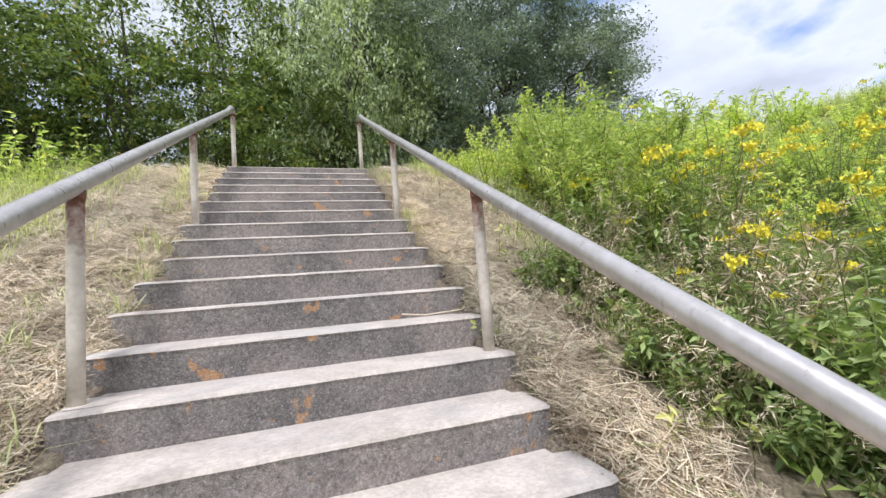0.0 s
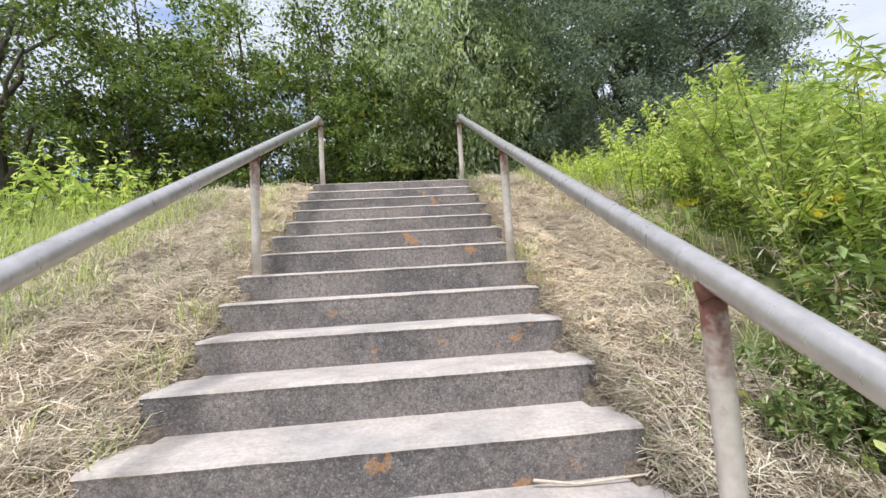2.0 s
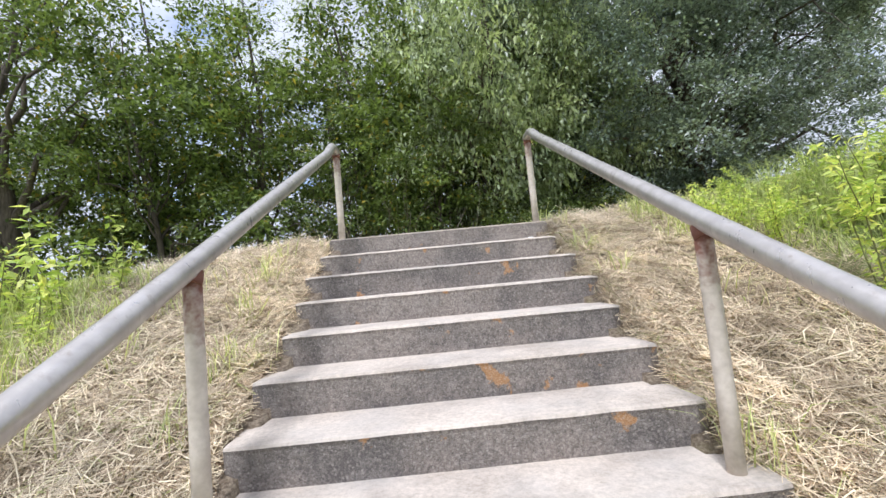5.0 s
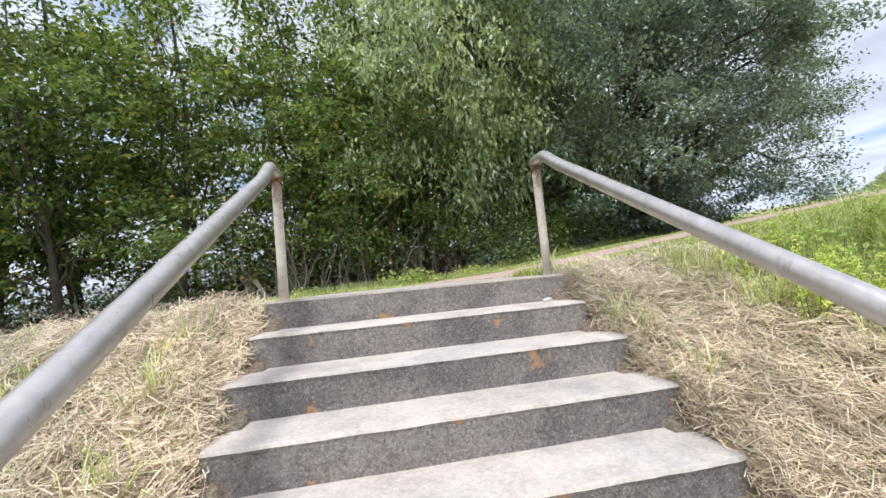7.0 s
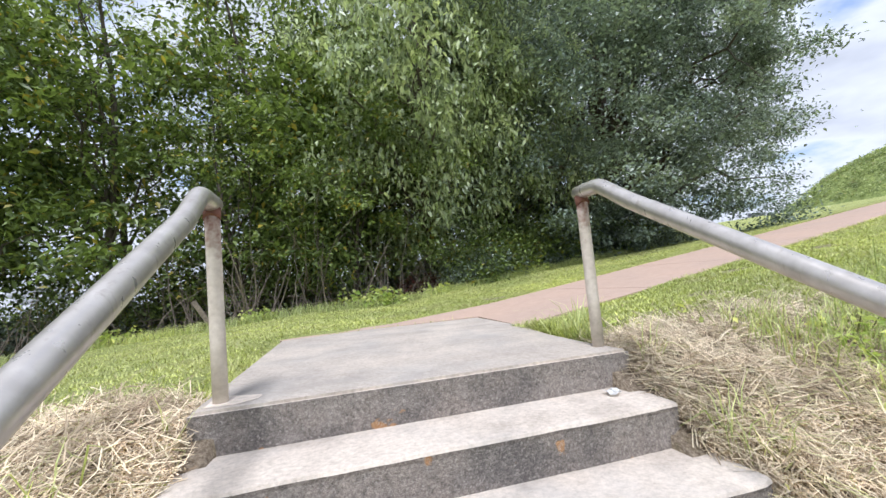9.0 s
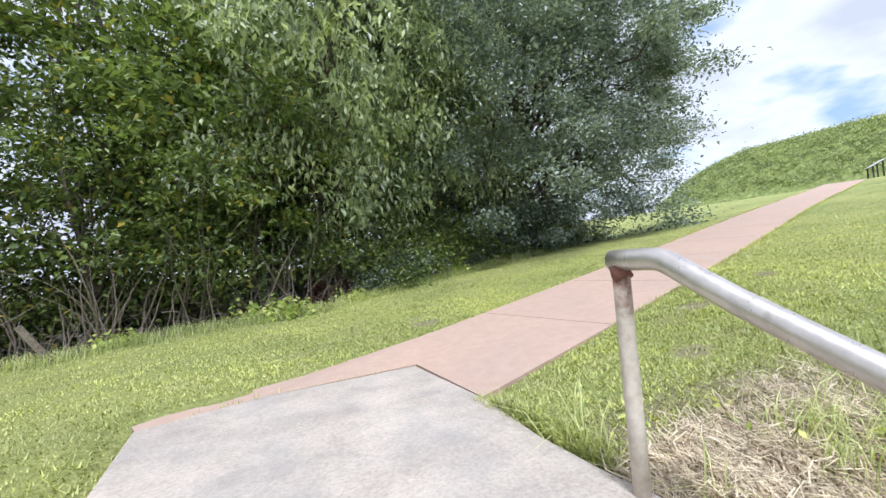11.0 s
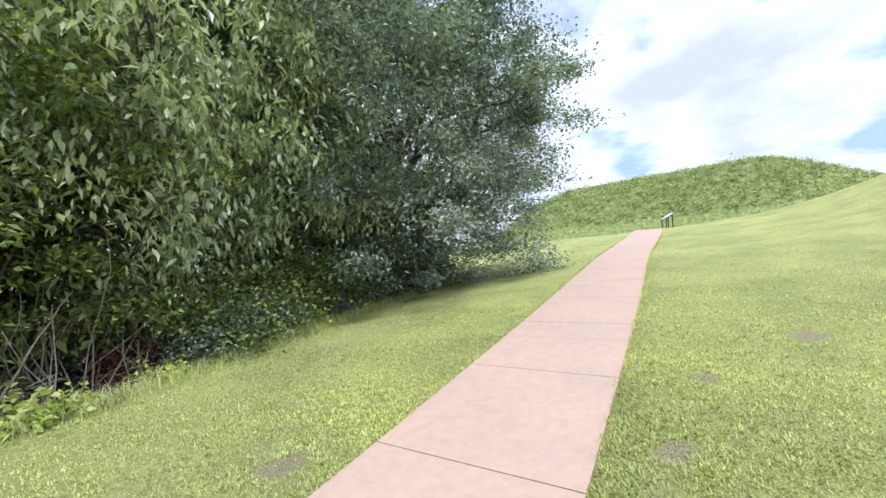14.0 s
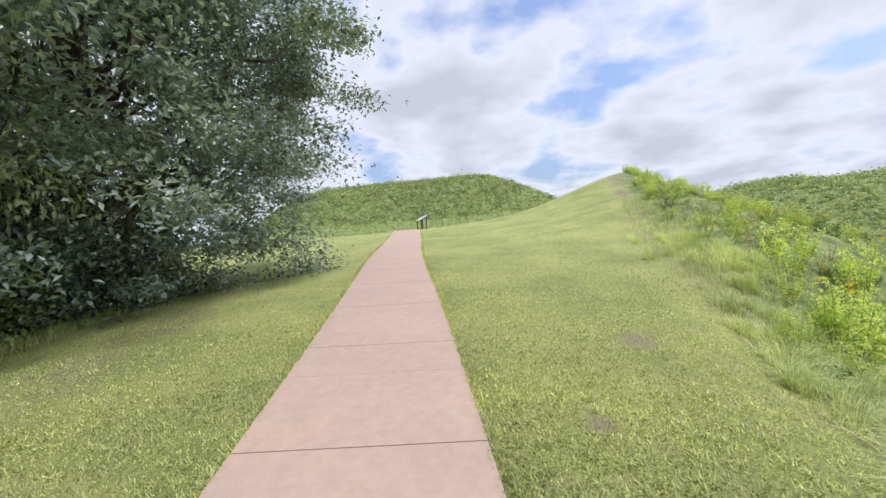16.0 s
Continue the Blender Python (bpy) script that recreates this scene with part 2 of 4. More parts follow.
def paint_material():
    """Cream paint on the posts, worn to rust below the rail."""
    m, n, l, b = material("chalky cream post paint", 0.75)
    o = n.new("ShaderNodeTexCoord").outputs["Object"]
    c = ramp(n, l, noise_of(n, l, 20, 4, 0.6, o), [(0.3, (0.48, 0.42, 0.345)), (0.7, (0.68, 0.61, 0.52))])
    z = n.new("ShaderNodeSeparateXYZ")
    l.new(o, z.inputs[0])
    add = n.new("ShaderNodeMath")
    add.operation = "MULTIPLY_ADD"
    l.new(noise_of(n, l, 7, 4, 0.7, o), add.inputs[0])
    add.inputs[1].default_value = 0.9
    l.new(z.outputs["Z"], add.inputs[2])
    rust = ramp(n, l, add.outputs[0], [(1.08 / 1.6, (0, 0, 0)), (1.28 / 1.6, (1, 1, 1))])
    sc = n.new("ShaderNodeMath")
    sc.operation = "MULTIPLY"
    sc.inputs[1].default_value = 1 / 1.6
    l.new(add.outputs[0], sc.inputs[0])
    rust.node.id_data.links.new(sc.outputs[0], rust.node.inputs[0])
    c = mix(n, l, rust, c, (0.20, 0.085, 0.055))
    l.new(c, b.inputs["Base Color"])
    return m


def bark_material():
    m, n, l, b = material("grey brown bark", 0.95)
    o = world_pos(n)
    mp = n.new("ShaderNodeMapping")
    mp.inputs["Scale"].default_value = (9, 9, 1.6)
    l.new(o, mp.inputs["Vector"])
    f = noise_of(n, l, 2.0, 5, 0.7, mp.outputs[0])
    l.new(ramp(n, l, f, [(0.3, (0.035, 0.028, 0.022)), (0.7, (0.16, 0.13, 0.105))]), b.inputs["Base Color"])
    bump(n, l, b, f, 0.7, 0.03)
    return m


def plain(name, colour, rough=0.7, metal=0.0, vary=0.25):
    m, n, l, b = material(name, rough, metal)
    f = noise_of(n, l, 25, 4, 0.6)
    lo, hi = tuple(c * (1 - vary) for c in colour), tuple(min(1, c * (1 + vary)) for c in colour)
    l.new(ramp(n, l, f, [(0.3, lo), (0.7, hi)]), b.inputs["Base Color"])
    return m


NOSING = concrete_material("bare worn concrete edge", True)
LANDING = concrete_material("grey weathered landing concrete", True, 0.85)
GROUND, TREAD, RISER, PATHM = ground_material(), concrete_material("worn pale tread concrete", True), concrete_material("exposed aggregate with riser shade", False), path_material()
STEEL, PAINT, BARK = steel_material(), paint_material(), bark_material()
# dark leaf whose grey-blue sky sheen is mixed into the base colour
LEAF_DARK = leaf_material("dark oak leaf with sky sheen", (0.075, 0.10, 0.085), (0.27, 0.325, 0.285), None, 0.3, 0.26)
LEAF_MID = leaf_material("mid green leaf", (0.042, 0.07, 0.02), (0.20, 0.26, 0.082), (0.40, 0.33, 0.06), 0.42, 0.38)
LEAF_PALE = leaf_material("drooping grey green leaf", (0.125, 0.17, 0.09), (0.53, 0.585, 0.40), None, 0.34, 0.38)
LEAF_WEED = leaf_material("fresh weed leaf", (0.32, 0.44, 0.09), (0.63, 0.71, 0.25), None, 0.5, 0.5)
LEAF_DULL = leaf_material("dull weed leaf", (0.115, 0.185, 0.05), (0.33, 0.40, 0.145), (0.42, 0.34, 0.18), 0.5, 0.38)
# distance haze over the mounds is put into this paler leaf colour
LEAF_SCRUB = leaf_material("hazed mound scrub leaf", (0.19, 0.24, 0.10), (0.40, 0.45, 0.24), (0.40, 0.34, 0.19), 0.7, 0.35)
BLADE = leaf_material("lawn blade", (0.235, 0.27, 0.07), (0.53, 0.57, 0.24), (0.50, 0.45, 0.28), 0.6, 0.35, (0.45, 0.42, 0.25))
TALL = leaf_material("tall grass blade", (0.29, 0.36, 0.11), (0.61, 0.65, 0.33), (0.56, 0.50, 0.29), 0.55, 0.4)
STRAW = leaf_material("dry cut straw", (0.17, 0.115, 0.075), (0.66, 0.56, 0.455), (0.30, 0.34, 0.12), 0.75, 0.15, (0.21, 0.155, 0.09))
RUST = plain("dark flaking rust", (0.17, 0.075, 0.05), 0.9)
SCRAPE = plain("dark bare scrape", (0.05, 0.047, 0.045), 0.7)
FLOWER = plain("goldenrod yellow", (0.80, 0.70, 0.04), 0.7)
STALK = plain("green brown stalk", (0.17, 0.18, 0.06), 0.7)


# ---- mesh helpers ----
def mesh_of(name, verts, faces, mats, index=None, flat=True):
    """A mesh from arrays: faces all with the same number of corners."""
    v, f = np.asarray(verts, np.float32), np.asarray(faces, np.int32)
    me = bpy.data.meshes.new(name)
    me.vertices.add(len(v))
    me.vertices.foreach_set("co", v.ravel())
    me.loops.add(f.size)
    me.loops.foreach_set("vertex_index", f.ravel())
    me.polygons.add(len(f))
    me.polygons.foreach_set("loop_start", np.arange(0, f.size, f.shape[1], dtype=np.int32))
    me.polygons.foreach_set("use_smooth", np.full(len(f), not flat))
    if index is not None:
        me.polygons.foreach_set("material_index", np.asarray(index, np.int32))
    for m in mats if isinstance(mats, (list, tuple)) else [mats]:
        me.materials.append(m)
    me.update(calc_edges=True)
    return me


def part(name, me, parent=None, label="", at=None):
    ob = new(name, me)
    ob.parent = parent
    if at is not None:
        ob.matrix_basis = at
    if label:
        ob["label"] = label
    return ob


def bm_mesh(name, bm, mats, smooth_faces=False):
    me = bpy.data.meshes.new(name)
    bm.normal_update()
    for f in bm.faces:
        f.smooth = smooth_faces
    bm.to_mesh(me)
    bm.free()
    for m in mats if isinstance(mats, (list, tuple)) else [mats]:
        me.materials.append(m)
    return me


def tubes(lines, sides=8):
    """Tapered round limbs along lines of (x, y, z, radius): vertices and quads."""
    vs, fs, base = [], [], 0
    ang = np.arange(sides) * 2 * np.pi / sides
    for line in lines:
        line = np.asarray(line, float)
        p, r = line[:, :3], line[:, 3]
        d = np.gradient(p, axis=0)
        d /= np.linalg.norm(d, axis=1)[:, None] + 1e-9
        ref = np.where(np.abs(d[:, 2:3]) > 0.9, np.array([[1.0, 0, 0]]), np.array([[0, 0, 1.0]]))
        if abs(d[0, 2]) > 0.5:
            ref = np.tile(np.array([[1.0, 0.02, 0]]), (len(p), 1))
        a = np.cross(d, ref)
        a /= np.linalg.norm(a, axis=1)[:, None] + 1e-9
        b = np.cross(d, a)
        ring = p[:, None] + r[:, None, None] * (np.cos(ang)[None, :, None] * a[:, None] + np.sin(ang)[None, :, None] * b[:, None])
        vs.append(ring.reshape(-1, 3))
        for i in range(len(p) - 1):
            for j in range(sides):
                k = (j + 1) % sides
                fs.append((base + i * sides + j, base + i * sides + k, base + (i + 1) * sides + k, base + (i + 1) * sides + j))
        base += len(p) * sides
    return np.concatenate(vs), np.array(fs)


def leaves(points, length, width, droop=0.3, rng=RNG, spread=1.0):
    """One folded four-cornered leaf at each point: vertices and quads."""
    n = len(points)
    az = rng.uniform(0, 2 * np.pi, n)
    tilt = rng.normal(-droop, 0.45 * spread, n)
    d = np.stack([np.cos(az) * np.cos(tilt), np.sin(az) * np.cos(tilt), np.sin(tilt)], 1)
    s = np.cross(d, [0, 0, 1.0])
    s /= np.linalg.norm(s, axis=1)[:, None] + 1e-9
    up = np.cross(s, d)
    roll = rng.normal(0, 0.6 * spread, n)
    s = s * np.cos(roll)[:, None] + up * np.sin(roll)[:, None]
    L = (length * rng.uniform(0.65, 1.25, n))[:, None]
    Wd = (width * rng.uniform(0.7, 1.2, n))[:, None]
    up = np.cross(s, d)
    a = points
    b = points + d * L * 0.45 + s * Wd * 0.5 + up * Wd * 0.12
    c = points + d * L - np.array([0, 0, 1.0]) * L * 0.12
    e = points + d * L * 0.45 - s * Wd * 0.5 + up * Wd * 0.12
    v = np.stack([a, b, c, e], 1).reshape(-1, 3)
    return v, np.arange(4 * n).reshape(n, 4)


# ---- ground ----
def axis(parts):
    out = []
    for a, b, s in parts:
        out.append(np.arange(a, b, s))
    return np.unique(np.round(np.concatenate(out), 4))


def edge_of(x):
    """Where the mown top gives way to the weedy bank."""
    return 4.35 - 0.16 * np.clip(np.asarray(x, float) - 1, 0, 40)


BARE = ((1.9, 8.6, 0.28), (3.5, 6.05, 0.2), (4.9, 6.1, 0.16), (6.6, 5.4, 0.3), (2.4, 5.4, 0.2))


def ground_sheet():
    xs = axis([(-1500, -200, 130), (-200, -40, 10), (-40, -12, 1.0), (-12, -4, 0.3), (-4, 8, 0.085), (8, 24, 0.3), (24, 60, 1.0), (60, 140, 2.5), (140, 300, 15), (300, 1501, 150)])
    xs = np.unique(np.concatenate([xs, [-HALF + 0.085, -HALF + 0.11, HALF - 0.11, HALF - 0.085]]))
    ys = axis([(-1500, -200, 130), (-200, -80, 10), (-80, -20, 2.5), (-20, -4, 0.5), (-4, 9, 0.085), (9, 20, 0.3), (20, 60, 1.5), (60, 200, 10), (200, 1501, 130)])
    X, Y = np.meshgrid(xs, ys)
    Z = ground(X, Y)
    nx, ny = len(xs), len(ys)
    i = (np.arange(ny - 1)[:, None] * nx + np.arange(nx - 1)[None]).ravel()
    me = mesh_of("ground", np.stack([X, Y, Z], -1).reshape(-1, 3), np.stack([i, i + 1, i + nx + 1, i + nx], 1), GROUND, flat=False)
    x, y = X.ravel(), Y.ravel()
    w = wave(x, y, 0.6, 1.0) * 0.35
    side = np.abs(x) - HALF
    rough_edge = np.exp(-((y - edge_of(x) - 0.1 + 0.5 * w) / 0.55) ** 2) * smooth(3.0, 5.0, x) * smooth(40, 30, x) * np.clip(0.45 + wave(x, y, 0.8, 5), 0, 0.9)
    dry = rough_edge + smooth(2.0, 1.1, side + w + np.where(x > 0, 0.7 * smooth(2.2, 0.6, y), 0.0)) * smooth(5.15, 4.4, y + w - np.where(x > 0, 0.3, 0.1)) * smooth(-9, -6, y)
    for bx, by, br in BARE:
        dry = dry + 0.7 * smooth(1.15, 0.6, np.hypot(x - bx, (y - by) * 1.3) / br + 0.9 * w)
    dry = np.clip(dry + 0.6 * np.exp(-((y - 10.3 - 0.27 * x - w) / 0.55) ** 2) * smooth(2.5, 5, x) * smooth(12, 8, x) * np.clip(0.5 + wave(x, y, 0.5, 9), 0, 1), 0, 1)
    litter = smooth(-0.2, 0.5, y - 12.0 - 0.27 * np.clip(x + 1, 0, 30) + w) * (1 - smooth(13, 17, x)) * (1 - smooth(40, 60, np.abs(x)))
    # shade under the weeds right of the steps, painted in as a brown strip
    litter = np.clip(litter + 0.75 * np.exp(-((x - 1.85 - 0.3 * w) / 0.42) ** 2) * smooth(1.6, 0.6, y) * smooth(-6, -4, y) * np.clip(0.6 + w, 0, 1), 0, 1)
    far = np.exp(-((x - 99) / 25) ** 4 - ((y - 29) / 38) ** 6) + np.exp(-(((x - 66) / 28) ** 2 + ((y + 40) / 24) ** 2) ** 2)
    edge = edge_of(x)
    weed = np.clip(smooth(0.3, -0.4, y - edge + w) * smooth(1.2, 2.0, side + w + 0.7 * smooth(2.2, 0.6, y)) * (x > 0) + smooth(0.1, 0.3, far)
                   + smooth(3.3, 2.6, y + w) * smooth(2.0, 2.6, side + w) * (x < 0), 0, 1)
    for name, val in (("dry", dry), ("litter", litter), ("weed", weed)):
        me.attributes.new(name, "FLOAT", "POINT").data.foreach_set("value", val.astype(np.float32))
    ob = new("ground", me)
    return tagged(ob, "rolling mown grass ground with dry cut banks and weedy slopes", "ground", kind="structure")


ground_sheet()


# ---- stairs ----
def step_mesh(seed, depth, half, height):
    """One concrete step: a block with a worn, slightly wavering front edge."""
    r = random.Random(seed)
    bm = bmesh.new()
    n = 40
    prof = [(0.0, -height), (0.004, -0.03), (0.0, -0.014), (0.007, -0.003), (0.022, 0.0), (depth, 0.0), (depth, -height)]
    rows = []
    for i in range(n + 1):
        x = -half + 2 * half * i / n
        jag = 0.006 * noise.noise((x * 2.3, seed * 7.1, 0)) + 0.004 * noise.noise((x * 11, seed * 3.7, 5))
        end = 0.02 if i in (0, n) else 0
        low = 0.006 * noise.noise((x * 6.0, seed, 9)) - (0.012 if i in (0, n) else 0)
        rows.append([bm.verts.new((x, py + (jag + end if k < 5 else 0), pz + (low * 0.5 if 1 < k < 5 else 0))) for k, (py, pz) in enumerate(prof)])
    for a, b in zip(rows, rows[1:]):
        for k in range(len(prof) - 1):
            f = bm.faces.new((a[k], b[k], b[k + 1], a[k + 1]))
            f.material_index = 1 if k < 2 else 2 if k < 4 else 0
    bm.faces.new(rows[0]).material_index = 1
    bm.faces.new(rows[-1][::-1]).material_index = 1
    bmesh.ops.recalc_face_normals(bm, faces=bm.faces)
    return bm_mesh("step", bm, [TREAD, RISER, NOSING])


stairs = tagged(new("staircase"), "long flight of weathered exposed-aggregate concrete steps up a grassy bank", "stairs")
def stain(cx, cy, r, seed, mat):
    """A thin irregular film of spilled paint on a tread."""
    bm = bmesh.new()
    ring = []
    for i in range(28):
        a = 2 * math.pi * i / 28
        k = r * (1 + 0.45 * noise.noise((math.cos(a) * 1.4, math.sin(a) * 1.4, seed)) + 0.15 * noise.noise((math.cos(a) * 5, math.sin(a) * 5, seed)))
        ring.append(bm.verts.new((max(-0.945, cx + 1.5 * k * math.cos(a)), cy + max(k * math.sin(a), -0.075), 0.0015)))
    f = bm.faces.new(ring)
    g = bmesh.ops.extrude_face_region(bm, geom=[f])
    for v in g["geom"]:
        if isinstance(v, bmesh.types.BMVert):
            v.co.z += 0.001
    bmesh.ops.recalc_face_normals(bm, faces=bm.faces)
    return bm_mesh("paint_stain", bm, mat)


SPILL = plain("cream paint spill", (0.60, 0.52, 0.44), 0.85, 0.0, 0.2)
for k, y, x, r in ((0, 0.15, -0.9, 0.11), (13, 4.65, -0.89, 0.09), (6, 6 * GO + 0.11, -0.9, 0.07)):
    part("paint_stain", stain(x, y, r, k + 2, SPILL), stairs, "cream paint spilled round a post foot", at=pose(0, 0, k * RISE))
widths = random.Random(5)
for k in range(-9, 13):
    part("step", step_mesh(k + 20, GO + 0.06, HALF + widths.uniform(-0.025, 0.035), 0.40), stairs, at=pose(widths.uniform(-0.015, 0.015), k * GO, k * RISE))


def landing_slab():
    """Flat concrete landing with a cut back corner against the path."""
    bm = bmesh.new()
    out = [(-HALF, TOP_Y), (HALF + 0.02, TOP_Y), (0.99, 4.9), (1.0, 5.3), (1.07, 5.8), TIP_R, TIP, (-0.13, 7.11), (-0.92, 6.93), (-0.96, 5.6)]
    top = [bm.verts.new((x, y, TOP_Z)) for x, y in out]
    f = bm.faces.new(top)
    g = bmesh.ops.extrude_face_region(bm, geom=[f])
    for v in g["geom"]:
        if isinstance(v, bmesh.types.BMVert):
            v.co.z -= 0.4
    bmesh.ops.recalc_face_normals(bm, faces=bm.faces)
    edges = [e for e in bm.edges if all(abs(v.co.z - TOP_Z) < 1e-5 for v in e.verts)]
    bmesh.ops.bevel(bm, geom=edges, offset=0.012, segments=2, affect="EDGES")
    bmesh.ops.recalc_face_normals(bm, faces=bm.faces)
    for f in bm.faces:
        rim = all(v.co.z > TOP_Z - 0.03 for v in f.verts)
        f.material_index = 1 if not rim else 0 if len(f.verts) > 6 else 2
    part("landing", bm_mesh("landing", bm, [LANDING, RISER, NOSING]), stairs, "pale worn concrete landing slab")


landing_slab()


# ---- handrails ----
def pipe(name, pts, r, mat, parent, label="", sides=16):
    v, f = tubes([[(*p, r) for p in pts]], sides)
    n = len(pts)
    me = mesh_of(name, v, f, mat, flat=False)
    bm = bmesh.new()
    bm.from_mesh(me)
    bm.verts.ensure_lookup_table()
    bm.faces.new([bm.verts[i] for i in range(sides)][::-1])
    bm.faces.new([bm.verts[(n - 1) * sides + i] for i in range(sides)])
    bmesh.ops.recalc_face_normals(bm, faces=bm.faces)
    bm.to_mesh(me)
    bm.free()
    return part(name, me, parent, label)


def handrail(side):
    rail = tagged(new("handrail"), "weathered galvanised pipe handrail on rust-streaked cream posts", "handrail", "handrails of the stairs")
    ys, xs = ((-1.0, 0.15, 2.2, 4.69), (0.905, 0.905, 0.915, 0.955)) if side > 0 else ((-1.0, 0.15, 2.2, 4.65), (-0.925, -0.925, -0.91, -0.898))
    top_x = xs[-1]
    top_y = 4.69 if side > 0 else 4.65
    def at(y):
        return 3.12 + 0.503 * (y - 4.55)
    def across(y):
        return float(np.interp(y, ys, xs))
    bend = top_y - 0.16
    pts = [(top_x, top_y + 0.034, at(4.56)), (top_x, top_y - 0.05, at(4.56)), (top_x, bend + 0.03, at(4.56)), (top_x, bend, at(4.56) - 0.004), (top_x, bend - 0.03, at(4.56) - 0.016)]
    pts += [(across(y), y, at(y)) for y in (4.3, 3.5, 2.2, 1.0, 0.16, -1.0, -2.0, -3.0)]
    tube = pipe("rail", pts, 0.039, STEEL, rail, "grey galvanised pipe rail with scratches")
    if side > 0:
        for y, ln in ((1.33, 0.045), (1.38, 0.025)):
            pipe("scratch", [(across(y + d) - 0.026, y + d, at(y + d) + 0.026) for d in (-ln / 2, 0, ln / 2)], 0.004, SCRAPE, tube, "dark scrape through the zinc", 6)
    for k, y in ((13, top_y), (6, 6 * GO + 0.11), (0, 0.15), (-7, -7 * GO + 0.15)):
        top = (at(4.56) if k == 13 else at(y)) - 0.02 - k * RISE
        post = pipe("post", [(0, 0, -0.05), (0, 0, 0.3), (0, 0, top - 0.15), (0, 0, top)], 0.0315, PAINT, rail, "chalky cream pipe post, rusty below the rail")
        post.matrix_basis = pose(across(y), y, k * RISE)
        weld = pipe("weld", [(0, -0.012, top - 0.05), (0, 0, top - 0.03), (0, 0.004, top)], 0.036, RUST, post, "rusted weld collar", 12)
    return rail


handrail(-1)
handrail(1)


# ---- path ----
def slab_piece(outline, z_of, thick=0.1):
    bm = bmesh.new()
    top = [bm.verts.new((x, y, z_of(x, y))) for x, y in outline]
    f = bm.faces.new(top)
    g = bmesh.ops.extrude_face_region(bm, geom=[f])
    for v in g["geom"]:
        if isinstance(v, bmesh.types.BMVert):
            v.co.z -= thick
    bmesh.ops.recalc_face_normals(bm, faces=bm.faces)
    return bm_mesh("paving_slab", bm, PATHM)


def path_point(u, v):
    v = v + float(bend(u))
    return (PATH_A[0] + u * PATH_D[0] - v * PATH_D[1], PATH_A[1] + u * PATH_D[1] + v * PATH_D[0])


def path_height(x, y):
    return float(path_z((x - PATH_A[0]) * PATH_D[0] + (y - PATH_A[1]) * PATH_D[1])) - 0.007


path = tagged(new("path"), "narrow pink-tinted concrete footpath climbing between lawns", "path", kind="structure")
cuts = [0.0, 1.98, 3.27, 4.15] + [6.2 + 2.05 * i for i in range(13)]
for n, (a, b) in enumerate(zip(cuts, cuts[1:])):
    g, h = (0.002 if n == 2 else 0.006), (0.002 if n == 1 else 0.006)
    left = [path_point(a + g + (b - a - g - h) * i / 8 + 0.07, PATH_W + 0.03 * noise.noise((a * 3 + i, 1, 0))) for i in range(9)]
    right = [path_point(a + g + (b - a - g - h) * i / 8 - 0.07, -PATH_W + 0.03 * noise.noise((a * 3 + i, 7, 0))) for i in range(9)]
    part("paving_slab", slab_piece(right + left[::-1], path_height), path)
g = 0.006
first = [path_point(-0.07 - g, -PATH_W), path_point(0.07 - g, PATH_W), path_point(-0.9, PATH_W + 0.01), (0.96, 7.76), (0.2, 7.53), (-0.53, 7.31), (-0.95, 7.08), (-0.91, 6.945),
         (-0.13, 7.125), (TIP[0] + 0.012, TIP[1] + 0.012), (TIP_R[0] + 0.012, TIP_R[1])]
part("paving_slab", slab_piece(first[::-1], path_height), path)

# ---- trees ----
def limb(rng, start, d, length, r0, r1, n=6, sway=0.18, lift=0.0):
    p, out = np.array(start, float), []
    d = np.array(d, float) / np.linalg.norm(d)
    for i in range(n + 1):
        out.append((*p, r0 + (r1 - r0) * i / n))
        d = d + rng.normal(0, sway, 3) + np.array([0, 0, lift])
        d /= np.linalg.norm(d)
        p = p + d * length / n
    return out


def reach_to(rng, a, b, r0, r1, n=6, sag=0.0):
    """A wavering limb from a to b that rises first and then droops."""
    a, b = np.array(a, float), np.array(b, float)
    t = np.linspace(0, 1, n + 1)[:, None]
    size = np.linalg.norm(b - a)
    p = a + (b - a) * t + rng.normal(0, 0.045 * size, (n + 1, 3)) * np.sin(np.pi * t)
    p[:, 2] += (sag * size * np.sin(np.pi * t))[:, 0]
    return np.concatenate([p, (r0 + (r1 - r0) * t ** 0.7)], 1)


